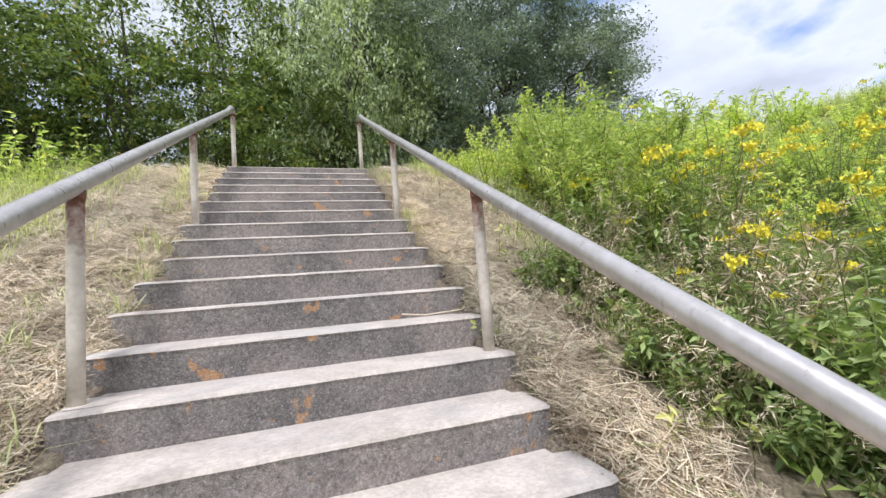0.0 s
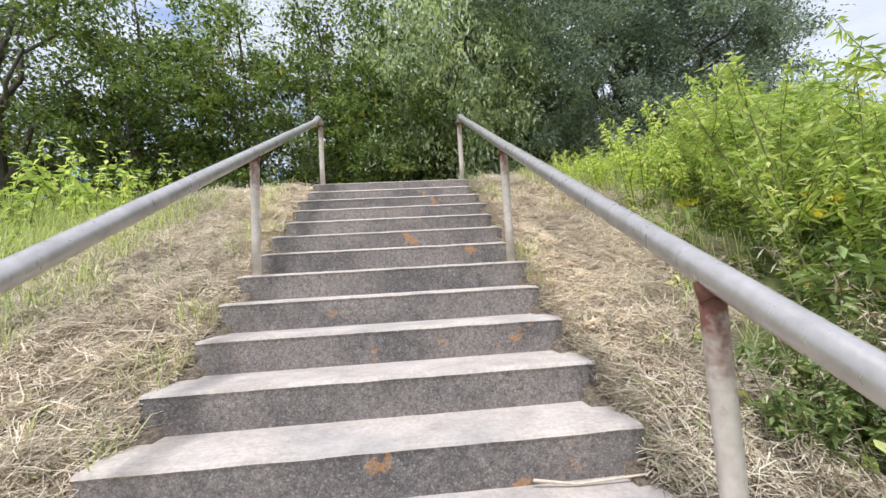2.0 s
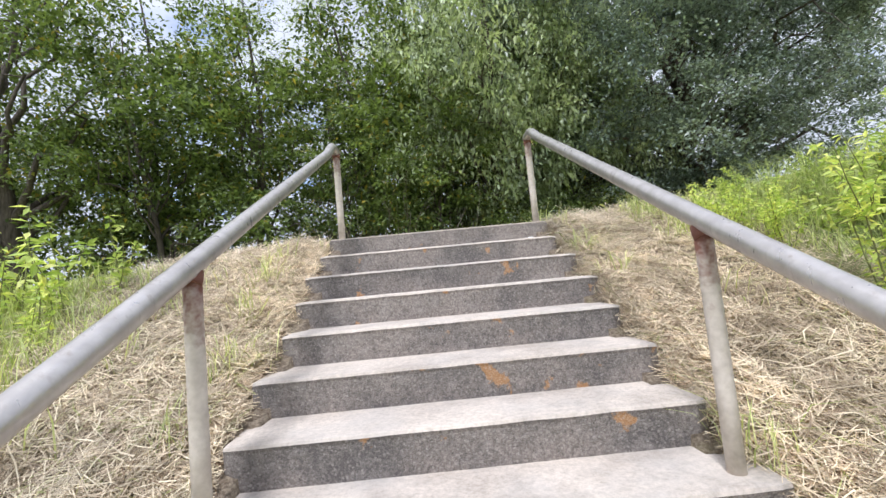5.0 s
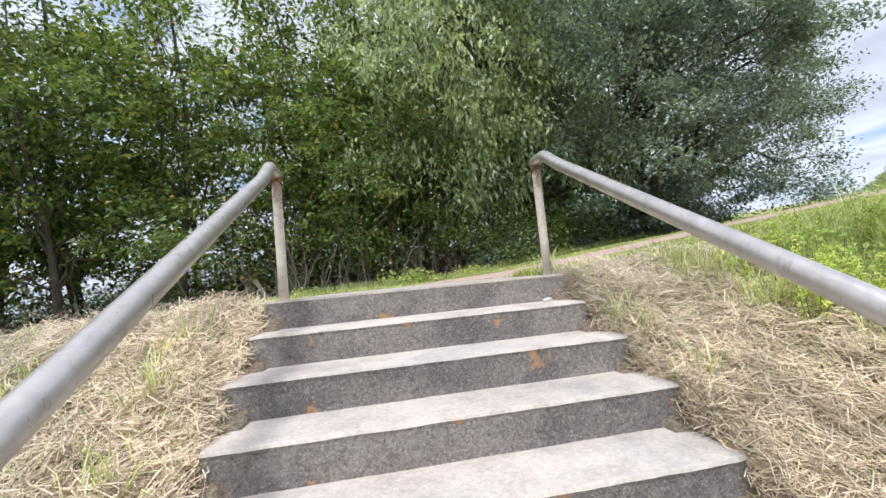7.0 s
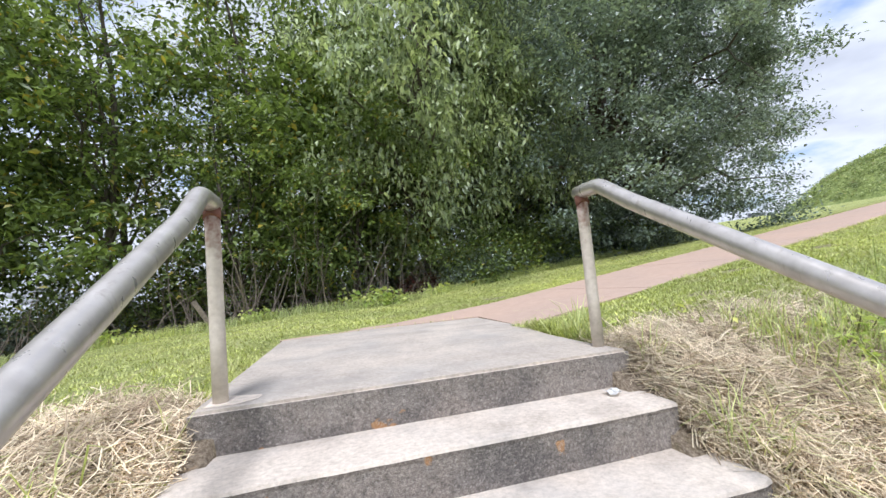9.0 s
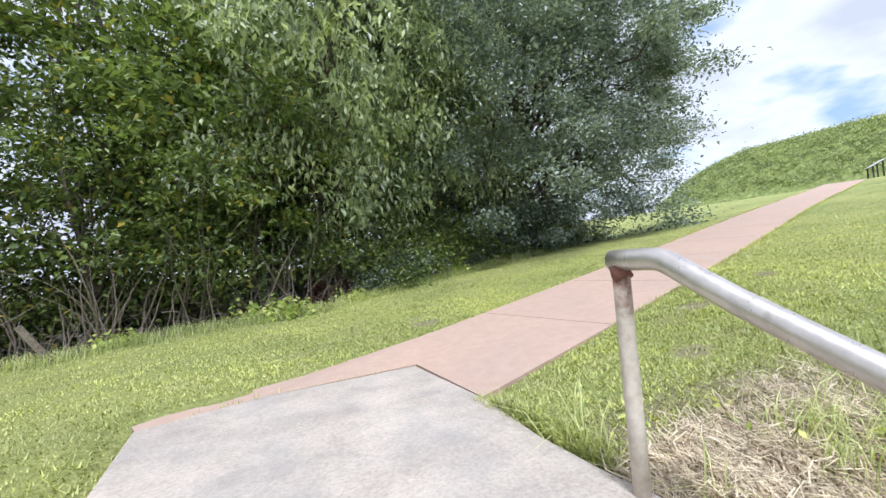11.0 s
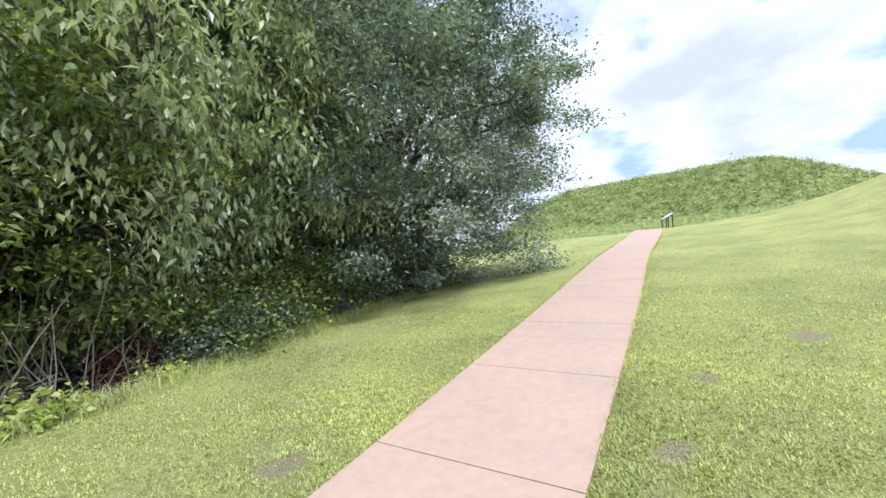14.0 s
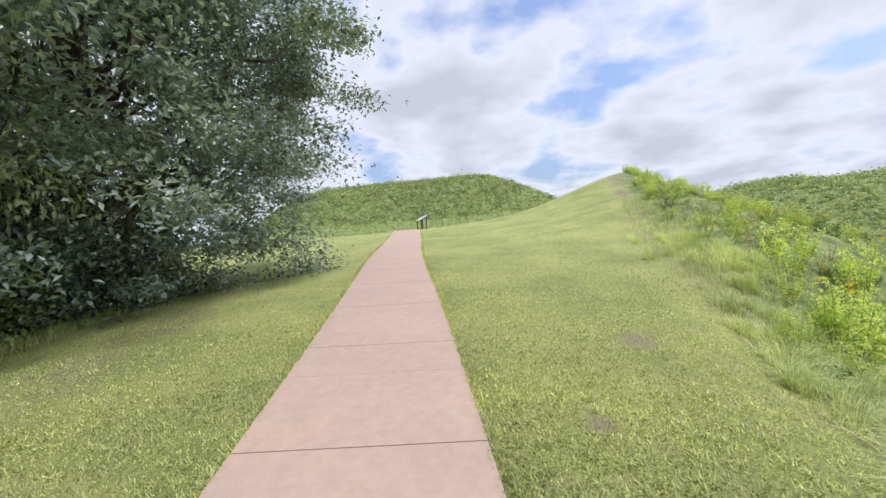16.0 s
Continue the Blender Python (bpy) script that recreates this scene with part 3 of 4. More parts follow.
def tree(seed, height, crown, trunk_r, clumps, per, leaf, size, droop, mat, name, label, clump=0.6, shell=0.45, bare=3, lean=0.05, open_top=0.0, gather=4, skirt=0):
    """Trunk and limbs as one tapering mesh; the crown as single leaves in clumps inside an uneven envelope.
    crown: centre height, radius across, half height."""
    rng = np.random.default_rng(seed)
    trunk = np.array(limb(rng, (0, 0, -0.3), (rng.normal(0, lean), rng.normal(0, lean), 1), height * 0.93, trunk_r, trunk_r * 0.12, 12, 0.05, 0.03))
    cz, cr, ch = crown
    many = clumps // gather
    d = rng.normal(0, 1, (many, 3))
    d /= np.linalg.norm(d, axis=1)[:, None]
    uneven = 1 + 0.16 * np.sin(d[:, 0] * 5 + seed) * np.sin(d[:, 2] * 6 + seed) + 0.12 * np.sin(d[:, 1] * 9 + 2 * seed)
    rad = rng.uniform(shell, 1.0, many) ** 0.6 * uneven
    bough = d * rad[:, None] * np.array([cr, cr, ch]) + np.array([0, 0, cz])
    bough = bough[(bough[:, 2] > 0.5) & (rng.random(many) < 1 - open_top * smooth(cz - 0.5 * ch, cz + 0.7 * ch, bough[:, 2]))]
    reach = np.array([0.42, 0.42, 0.75] if droop > 0.6 else [0.62, 0.62, 0.3]) * (0.55 + 0.08 * cr)
    c = np.repeat(bough, gather, 0) + rng.normal(0, 1, (gather * len(bough), 3)) * reach * (gather > 1)
    c[:, 2] -= 0.1 * np.linalg.norm((c - np.repeat(bough, gather, 0))[:, :2], axis=1)
    c = c[c[:, 2] > 0.45]
    if skirt:
        a, q = rng.uniform(0, 2 * np.pi, skirt), cr * rng.uniform(0.25, 0.46, skirt)
        c = np.concatenate([c, np.stack([q * np.cos(a), q * np.sin(a), rng.uniform(0.7, 2.6, skirt)], 1)])
    lines = [trunk]
    mains = []
    order = rng.permutation(len(c))
    for i in order[:max(8, len(c) // 12)]:
        tip = c[i]
        h = np.clip(tip[2] * 0.55 - 0.15 * np.hypot(tip[0], tip[1]) + rng.uniform(-0.5, 0.5), height * 0.12, height * 0.85)
        j = int(np.argmin(np.abs(trunk[:, 2] - h)))
        m = reach_to(rng, trunk[j, :3], tip, max(0.02, trunk[j, 3] * 0.5), 0.012, 9, 0.07)
        mains.append(m)
        lines.append(m)
    knots = np.concatenate([m[3:] for m in mains])
    twigs = []
    for q, i in enumerate(order):
        k = knots[np.argmin(np.linalg.norm(knots[:, :3] - c[i], axis=1))]
        t = reach_to(rng, k[:3], c[i] + rng.normal(0, 0.1, 3), max(0.006, min(0.03, k[3] * 0.6)), 0.003, 4, 0.04)
        twigs.append(t)
        if q % bare == 0:
            lines.append(t)
    v, f = tubes(lines, 6)
    empty = new(name)
    part("trunk", mesh_of("trunk", v, f, BARK, flat=False), empty)
    count = len(c) * per
    own = np.repeat(np.arange(len(c)), per)
    wide = rng.uniform(0.55, 1.25, len(c))[own][:, None]
    pts = c[own] + rng.normal(0, 1, (count, 3)) * np.array([clump * 0.75, clump * 0.75, clump * 0.95] if droop > 0.6 else [clump, clump, clump * 0.5]) * wide
    pts[:, 2] -= 0.12 * np.linalg.norm(pts[:, :2] - c[own][:, :2], axis=1)
    pts = pts[pts[:, 2] > 0.25]
    v, f = leaves(pts, size, size * leaf, droop, rng)
    part("crown", mesh_of("crown", v, f, mat), empty)
    return tagged(empty, label, "tree")


def grounded(x, y):
    return float(ground(x, y)) - 0.05


def put(ob, x, y, turn=0, s=1.0):
    ob.matrix_basis = pose(x, y, grounded(x, y), 0, 0, turn) @ Matrix.Diagonal((s, s, s, 1))


def copied(ob, x, y, turn=0, s=1.0, sz=1.0):
    c = copy_thing(ob, pose(x, y, grounded(x, y), 0, 0, turn))
    c.scale = (s, s, s * sz)
    return c


GROUP = "trees at the edge of the wood"
oak = tree(3, 15.5, (6.6, 7.9, 7.2), 0.40, 840, 310, 0.54, 0.14, 0.25, LEAF_DARK, "oak_tree", "large spreading oak with dense dark grey-green crown at wood edge", clump=0.43, shell=0.3, gather=1, skirt=45)
put(oak, 9.8, 17.4, 20)
droopy = tree(11, 14, (7.9, 3.6, 5.9), 0.17, 380, 140, 0.42, 0.21, 0.8, LEAF_PALE, "hickory_tree", "slender tree with drooping pale grey-green leaves at wood edge", clump=0.36, shell=0.2, open_top=0.35)
put(droopy, 2.3, 14.7)
mid_a = tree(21, 14, (6.8, 4.0, 6.0), 0.2, 230, 75, 0.55, 0.195, 0.3, LEAF_MID, "maple_tree", "leafy mid-green tree with fine twigs in the wood", clump=0.37, shell=0.2, open_top=0.35)
put(mid_a, -0.4, 16.8)
mid_b = tree(31, 11, (5.2, 3.2, 4.4), 0.12, 200, 70, 0.52, 0.185, 0.3, LEAF_MID, "sweetgum_tree", "thin-stemmed mid-green tree with open crown in the wood", clump=0.34, shell=0.2, open_top=0.4)
put(mid_b, -5.6, 14.3)
sparse = tree(41, 16, (10, 2.6, 5.5), 0.14, 110, 34, 0.5, 0.13, 0.2, LEAF_PALE, "birch_tree", "tall sparse tree with bare pale twigs against sky", clump=0.5, bare=1)
put(sparse, -3.9, 19.5)
big = tree(51, 15, (8.5, 5.0, 6.0), 0.34, 150, 80, 0.55, 0.17, 0.3, LEAF_MID, "tulip_tree", "tall tree with thick dark trunk and open yellowing crown", clump=0.5, shell=0.25, open_top=0.4)
put(big, -12.2, 13.2)
for ob in (oak, droopy, mid_a, mid_b, sparse, big):
    ob["group"] = GROUP
for src, x, y, turn, s in ((mid_a, -9.3, 16.5, 80, 1.05), (mid_b, 0.9, 18.0, 140, 1.25), (mid_a, 5.4, 19.5, 200, 1.05), (mid_a, -16.5, 15.5, 300, 1.1), (sparse, -6.8, 18.5, 100, 0.95),
                           (mid_b, -8.4, 13.9, 250, 0.95), (droopy, 5.4, 16.2, 120, 0.95), (mid_b, 0.2, 14.2, 60, 0.75), (big, -20, 18, 90, 1.0), (mid_b, -2.6, 13.8, 210, 0.62), (mid_b, -11.0, 15.5, 20, 1.0), (mid_a, 1.0, 21.5, 33, 1.1), (mid_b, -2.4, 16.6, 310, 1.2)):
    copied(src, x, y, turn, s)


def bush(seed, radius, height, count, size, leaf, mat, name, label):
    rng = np.random.default_rng(seed)
    lines, tips = [], []
    for i in range(11):
        az = rng.uniform(0, 2 * np.pi)
        st = limb(rng, (0.15 * np.cos(az), 0.15 * np.sin(az), -0.1), (np.cos(az) * 0.6, np.sin(az) * 0.6, 1), height * rng.uniform(0.6, 1.05), 0.016, 0.004, 6, 0.2)
        lines.append(st)
        tips += [np.array(t[:3]) for t in st[2:]]
    tips = np.array(tips)
    own = rng.integers(0, len(tips), count)
    pts = tips[own] + rng.normal(0, 1, (count, 3)) * radius * np.array([0.36, 0.36, 0.22])
    pts = pts[pts[:, 2] > 0.04]
    empty = new(name)
    v, f = tubes(lines, 5)
    part("branch_frame", mesh_of("branch_frame", v, f, BARK, flat=False), empty)
    v, f = leaves(pts, size, size * leaf, 0.25, rng)
    part("foliage", mesh_of("foliage", v, f, mat), empty)
    return tagged(empty, label, "shrub", "shrubs along the wood edge")


def thicket(seed, name, label):
    """Bare leaning saplings and vines with a few crossing stems."""
    rng = np.random.default_rng(seed)
    lines = []
    for i in range(13):
        p = (rng.normal(0, 0.55), rng.normal(0, 0.4), -0.1)
        lines.append(limb(rng, p, (rng.normal(0, 0.25), rng.normal(0, 0.25), 1), rng.uniform(1.4, 3.4), rng.uniform(0.008, 0.03), 0.004, 9, 0.12))
    for i in range(7):
        p = (rng.normal(0, 0.6), rng.normal(0, 0.4), rng.uniform(0.1, 0.9))
        lines.append(limb(rng, p, (rng.normal(0, 1), rng.normal(0, 0.6), rng.normal(0.1, 0.3)), rng.uniform(0.6, 1.5), 0.012, 0.003, 7, 0.25))
    empty = new(name)
    for line in lines:
        v, f = tubes([line], 5)
        part("stem", mesh_of("stem", v, f, VINE, flat=False), empty)
    return tagged(empty, label, "undergrowth", "bare thickets under the trees")


VINE = plain("pale grey vine bark", (0.20, 0.165, 0.13), 0.9, 0.0, 0.5)
wood_line = lambda x: 12.2 + 0.27 * max(0, x + 1)
spots = random.Random(8)
shrub_a = bush(1, 1.0, 1.9, 3600, 0.11, 0.55, LEAF_MID, "shrub", "dense mid-green shrub at the wood edge")
shrub_b = bush(2, 0.9, 1.2, 3000, 0.1, 0.5, LEAF_DARK, "shrub", "dark green shrub under the trees")
shrub_c = bush(3, 0.32, 0.55, 260, 0.13, 0.65, LEAF_WEED, "shrub", "bright green young shrub at the wood edge")
tangle_a, tangle_b = thicket(4, "thicket", "tangle of bare grey saplings and vines"), thicket(5, "thicket", "tangle of bare grey saplings and vines")
put(shrub_a, 4.2, 14.6)
put(shrub_b, 3.6, 14.1)
put(shrub_c, 0.9, 12.9)
put(tangle_a, -1.0, 13.0)
put(tangle_b, -2.3, 13.2, 50)
for i in range(40):
    x = -17 + i * 0.72 + spots.uniform(-0.3, 0.3)
    y = wood_line(x) + (spots.uniform(2.2, 4.5) if x < 2.5 else spots.uniform(0.4, 3.0))
    copied((shrub_a, shrub_b)[i % 2], x, y, spots.uniform(0, 360), spots.uniform(0.8, 1.4), spots.uniform(0.8, 1.2))
for i in range(24):
    x = -14 + i * 0.72 + spots.uniform(-0.3, 0.3)
    copied((tangle_a, tangle_b)[i % 2], x, wood_line(x) + spots.uniform(0.5, 2.2), spots.uniform(0, 360), spots.uniform(0.55, 0.95), spots.uniform(0.7, 1.0))
for x, dy, s in ((0.35, 0.15, 1.2), (-2.0, 0.2, 0.8), (-4.6, 0.2, 0.9), (-7.5, 0.1, 1.0), (-9.2, 0.2, 0.8), (5.4, 0.3, 1.1), (7.2, 0.4, 0.9), (2.2, 0.3, 0.8), (-12, 0.1, 1.1), (9.0, 0.2, 1.0)):
    copied(shrub_c, x, wood_line(x) + dy, spots.uniform(0, 360), s)
for x, y, s in ((6.5, 16.5, 1.2), (8.0, 17.0, 1.3), (10.0, 16.6, 1.2), (11.5, 17.5, 1.3), (13.0, 18.2, 1.2), (9.0, 19.0, 1.5), (12.0, 20.0, 1.5), (14.2, 19.5, 1.3), (7.0, 19.5, 1.6), (4.5, 17.5, 1.5)):
    copied(shrub_b, x, y, spots.uniform(0, 360), s, 1.2)
LEAF_RED = leaf_material("dark red leaf", (0.06, 0.018, 0.015), (0.12, 0.035, 0.03), None, 0.5, 0.3)
red_shrub = bush(9, 0.5, 0.9, 900, 0.09, 0.5, LEAF_RED, "shrub", "small dark red-leaved shrub in the shade")
put(red_shrub, 1.9, 14.3, 0, 0.9)
for x, dy, s in ((3.0, 0.5, 0.75), (5.0, 0.9, 0.85), (6.3, 0.8, 0.8), (8.0, 1.0, 0.9), (10.5, 1.2, 0.9)):
    copied(shrub_b, x, wood_line(x) + dy, spots.uniform(0, 360), s)


def far_woods():
    """The depth of the wood behind the first trees, as loose leaf masses."""
    rng = np.random.default_rng(99)
    n = 360
    cx, cy = rng.uniform(-45, 17, n), rng.uniform(23, 32, n)
    top = 2.6 + 1.3 * np.sin(cx * 0.7) + 1.0 * np.sin(cx * 1.9)
    c = np.stack([cx, cy, rng.uniform(-2.0, 1, n) + rng.uniform(0, 1, n) ** 1.3 * top], 1)
    own = np.repeat(np.arange(n), 70)
    pts = c[own] + rng.normal(0, 1, (len(own), 3)) * np.array([1.1, 0.8, 0.7])
    v, f = leaves(pts, 0.34, 0.2, 0.3, rng)
    tagged(new("far_woods", mesh_of("far_woods", v, f, LEAF_MID)), "dense green foliage deeper in the wood", "woods", kind="stuff")


far_woods()


def hill_bushes(cx, cy, rx, ry, n, seed):
    rng = np.random.default_rng(seed)
    x, y = cx + rng.uniform(-1, 1, n) * rx, cy + rng.uniform(-1, 1, n) * ry
    k = np.abs((x - cx) / rx) ** 4 + np.abs((y - cy) / ry) ** 6 < 0.9
    x, y = x[k], y[k]
    tall = 0.35 + 0.9 * np.clip(wave(x, y, 3.0, seed), 0, 1)
    own = np.repeat(np.arange(len(x)), 9)
    pts = np.stack([x, y, ground(x, y) + tall * 0.5], 1)[own] + rng.normal(0, 1, (len(own), 3)) * np.stack([tall * 0.6, tall * 0.6, tall * 0.35], 1)[own]
    v, f = leaves(pts, 0.33, 0.2, 0.2, rng)
    tagged(new("hill_scrub", mesh_of("hill_scrub", v, f, LEAF_SCRUB)), "low green scrub covering the distant mound", "scrub", kind="stuff")


hill_bushes(99, 29, 23, 36, 15000, 5)
hill_bushes(66, -40, 25, 21, 7000, 6)


# ---- grass and straw ----
def blades(pts, height, width, bend, rng):
    """Two-part bent blades, as quads joined at the knee, with a thin tip."""
    n = len(pts)
    az = rng.uniform(0, 2 * np.pi, n)
    d = np.stack([np.cos(az), np.sin(az), np.zeros(n)], 1)
    s = np.stack([-np.sin(az), np.cos(az), np.zeros(n)], 1)
    h = (height * rng.uniform(0.5, 1.3, n))[:, None]
    w = (width * rng.uniform(0.7, 1.3, n))[:, None]
    b = (bend * rng.uniform(0.2, 1.4, n))[:, None]
    up = np.array([0, 0, 1.0])
    knee, tip = pts + up * h * 0.6 + d * b * h * 0.35, pts + up * h * (1 - 0.25 * b) + d * b * h
    v = np.stack([pts - s * w / 2, pts + s * w / 2, knee + s * w * 0.4, knee - s * w * 0.4, tip + s * w * 0.08, tip - s * w * 0.08], 1).reshape(-1, 3)
    i = np.arange(n)[:, None] * 6
    return v, np.concatenate([i + np.array([[0, 1, 2, 3]]), i + np.array([[3, 2, 4, 5]])], 0)


def short_blades(pts, height, width, rng):
    n = len(pts)
    az = rng.uniform(0, 2 * np.pi, n)
    tilt = rng.uniform(0.5, 1.45, n)
    d = np.stack([np.cos(az) * np.sin(tilt), np.sin(az) * np.sin(tilt), np.cos(tilt)], 1)
    s = np.stack([-np.sin(az), np.cos(az), np.zeros(n)], 1)
    h = (height * rng.uniform(0.5, 1.4, n))[:, None]
    w = (width * rng.uniform(0.7, 1.3, n))[:, None]
    v = np.stack([pts - s * w / 2, pts + s * w / 2, pts + d * h], 1).reshape(-1, 3)
    return v, np.arange(3 * n).reshape(n, 3)


def on_ground(x, y, lift=-0.004):
    return np.stack([x, y, ground(x, y) + lift], 1)


def off_paving(x, y):
    u = (x - PATH_A[0]) * PATH_D[0] + (y - PATH_A[1]) * PATH_D[1]
    v = -(x - PATH_A[0]) * PATH_D[1] + (y - PATH_A[1]) * PATH_D[0]
    v = v - bend(u)
    rim = 0.03 * wave(x, y, 0.12) - 0.015
    on_path = (np.abs(v) < PATH_W + rim) & (x > 1.05) & (u < 31)
    on_slab = (np.abs(x) < 0.97 + rim + 0.08 * smooth(5.2, 5.9, y) * (x > 0)) & (y > -4) & (y < 7.13)
    strip = (x > -0.9) & (x < 1.2) & (y > 6.9) & (y < 7.42 + 0.235 * x + 0.03 + rim)
    return ~(on_path | on_slab | strip)


grass_rng = np.random.default_rng(77)
near_spot = np.array([2.9, 7.2])
r = np.abs(grass_rng.normal(0, 5.2, 560000))
th = grass_rng.uniform(0, 2 * np.pi, 560000)
gx, gy = near_spot[0] + r * np.cos(th), near_spot[1] + r * np.sin(th)
dry_zone = (np.abs(gx) < 2.5) & (gy < 4.75)
ok = (gy > edge_of(gx) - 0.1) & (gy < 12.1 + 0.27 * np.clip(gx + 1, 0, 30)) & off_paving(gx, gy) & ~dry_zone & (gx > -9)
for bx, by, br in BARE:
    ok &= (np.hypot(gx - bx, (gy - by) * 1.3) / br + 0.35 * wave(gx, gy, 0.1) > 0.85) | (grass_rng.random(len(gx)) < 0.12)
gx, gy = gx[ok], gy[ok]
# grass leaning over the edges of the path and the landing
eu = grass_rng.uniform(0.3, 24, 26000)
ev = np.where(grass_rng.random(26000) < 0.5, -1, 1) * (PATH_W + np.abs(grass_rng.normal(0, 0.05, 26000)) - 0.012 + 0.02 * wave(eu, eu, 0.1)) + bend(eu)
ex, ey = PATH_A[0] + eu * PATH_D[0] - ev * PATH_D[1], PATH_A[1] + eu * PATH_D[1] + ev * PATH_D[0]
keep = (ex > 1.15)
lx = np.where(grass_rng.random(5000) < 0.5, -0.97 - np.abs(grass_rng.normal(0, 0.05, 5000)), 1.03 + np.abs(grass_rng.normal(0, 0.05, 5000)))
ly = grass_rng.uniform(4.9, 6.0, 5000)
jx = grass_rng.uniform(-0.85, 1.08, 900)
jy = np.interp(jx, (-0.92, -0.13, 1.09), (6.94, 7.118, 7.066)) + grass_rng.normal(0, 0.012, 900)
jk = wave(jx, jy, 0.12, 6) > -0.05
rim_x, rim_y = np.concatenate([ex[keep], lx, jx[jk]]), np.concatenate([ey[keep], ly, jy[jk]])
v, f = short_blades(on_ground(gx, gy), 0.03 + 0.022 * np.clip(wave(gx, gy, 0.22, 4) + 0.2, 0, 1), 0.0125, grass_rng)
v2, f2 = short_blades(on_ground(rim_x, rim_y), 0.075, 0.008, grass_rng)
v, f = np.concatenate([v, v2]), np.concatenate([f, f2 + len(v)])
tagged(new("lawn_grass", mesh_of("lawn_grass", v, f, BLADE)), "short mown yellow-green lawn grass beside the path", "grass", kind="stuff")

tall = []
def tuft_zone(n, x0, x1, y0, y1, keep, patch=0.0):
    x, y = grass_rng.uniform(x0, x1, n), grass_rng.uniform(y0, y1, n)
    k = keep(x, y) & off_paving(x, y) & (wave(x, y, 0.35, 3) > patch)
    tall.append((x[k], y[k]))
tuft_zone(27000, -6.5, -1.5, -2.5, 4.9, lambda x, y: (y < 4.1 + 0.15 * wave(x, y, 0.5)) & (-x > 1.85 - 0.3 * wave(x, y, 0.45) - 0.1 * smooth(1.0, -1.0, y)), -0.35)
wx = grass_rng.uniform(-13, 13, 17000)
tall.append((wx, 12.1 + 0.27 * np.clip(wx + 1, 0, 20) + grass_rng.normal(0, 0.24, 17000) + 0.15 * wave(wx, wx, 0.6)))
tuft_zone(500, 1.0, 1.5, 4.5, 5.3, lambda x, y: np.abs(x - 1.12) < 0.14, 0.0)
tuft_zone(52000, 2.4, 24.0, 0.0, 5.0, lambda x, y: np.abs(y - edge_of(x) + 0.1) < 0.75 - 0.3 * wave(x, y, 0.6, 4), 0.0)
tuft_zone(5200, -2.6, 2.6, -2.5, 4.6, lambda x, y: np.abs(x) > HALF, 0.42)
tuft_zone(5000, 1.3, 3.0, -1.5, 3.6, lambda x, y: x > 1.55 + 0.5 * smooth(0.5, 2.5, y), 0.05)
tuft_zone(4000, 1.7, 4.6, 3.7, 4.8, lambda x, y: np.abs(y - edge_of(x) - 0.05) < 0.4, -0.3)
tuft_zone(900, 0.98, 1.3, 1.8, 4.5, lambda x, y: x > 0, 0.4)
tuft_zone(2600, -1.4, -0.98, -2.0, 4.5, lambda x, y: x < 0, 0.2)
tx, ty = np.concatenate([a for a, _ in tall]), np.concatenate([b for _, b in tall])
v, f = blades(on_ground(tx, ty), 0.22, 0.006, 1.15, grass_rng)
tagged(new("tall_grass", mesh_of("tall_grass", v, f, TALL)), "uncut arching green grass tufts on the bank", "grass", kind="stuff")

cx = np.concatenate([grass_rng.uniform(3.0, 15.0, 150), grass_rng.uniform(3.0, 8.0, 60)])
cy = edge_of(cx) + grass_rng.normal(-0.15, 0.4, len(cx))
own = np.repeat(np.arange(len(cx)), 110)
big = grass_rng.uniform(0.6, 1.25, len(cx))[own]
ux, uy = cx[own] + grass_rng.normal(0, 0.055, len(own)) * big, cy[own] + grass_rng.normal(0, 0.055, len(own)) * big
v, f = blades(on_ground(ux, uy), 0.31 * big, 0.0055, 1.3, grass_rng)
tagged(new("grass_tufts", mesh_of("grass_tufts", v, f, TALL)), "arching bright green grass clumps where lawn meets weeds", "grass", kind="stuff")

n = 150000
side = np.where(grass_rng.random(n) < 0.45, -1, 1)
sx = side * (HALF + 0.02 + np.abs(grass_rng.normal(0, 0.75, n)))
sy = grass_rng.uniform(-3.2, 4.85, n)
ok = (np.abs(sx) < 2.9) & (sx < 1.5 + 1.25 * smooth(0.6, 2.4, sy) + 0.3 * wave(sx, sy, 0.4)) & off_paving(sx, sy)
sx, sy = sx[ok], sy[ok]
ny = grass_rng.uniform(-3.2, 4.6, 14000)
nx = np.where(grass_rng.random(14000) < 0.55, -1, 1) * (HALF + 0.035 + np.abs(grass_rng.normal(0, 0.06, 14000)))
sx, sy = np.concatenate([sx, nx]), np.concatenate([sy, ny])
n = len(sx)
p = on_ground(sx, sy, 0.004) + np.stack([np.zeros(n), np.zeros(n), grass_rng.exponential(0.02, n) + 0.09 * np.clip(wave(sx, sy, 0.13, 8) - 0.1, 0, 1) + 0.05 * np.clip(wave(sx, sy, 0.31, 3), 0, 1)], 1)
az = grass_rng.uniform(0, 2 * np.pi, n)
d = np.stack([np.cos(az), np.sin(az), np.sin(az) * 0.503 + grass_rng.normal(0, 0.16, n)], 1)
ln = grass_rng.uniform(0.04, 0.2, n)[:, None]
q = np.stack([-np.sin(az), np.cos(az), np.cos(az) * 0.503], 1) * grass_rng.uniform(0.0008, 0.0024, n)[:, None]
curl = np.stack([-np.sin(az), np.cos(az), grass_rng.uniform(0, 0.6, n)], 1) * ln * grass_rng.normal(0, 0.22, n)[:, None]
a, m, e = p - d * ln / 2, p + curl, p + d * ln / 2
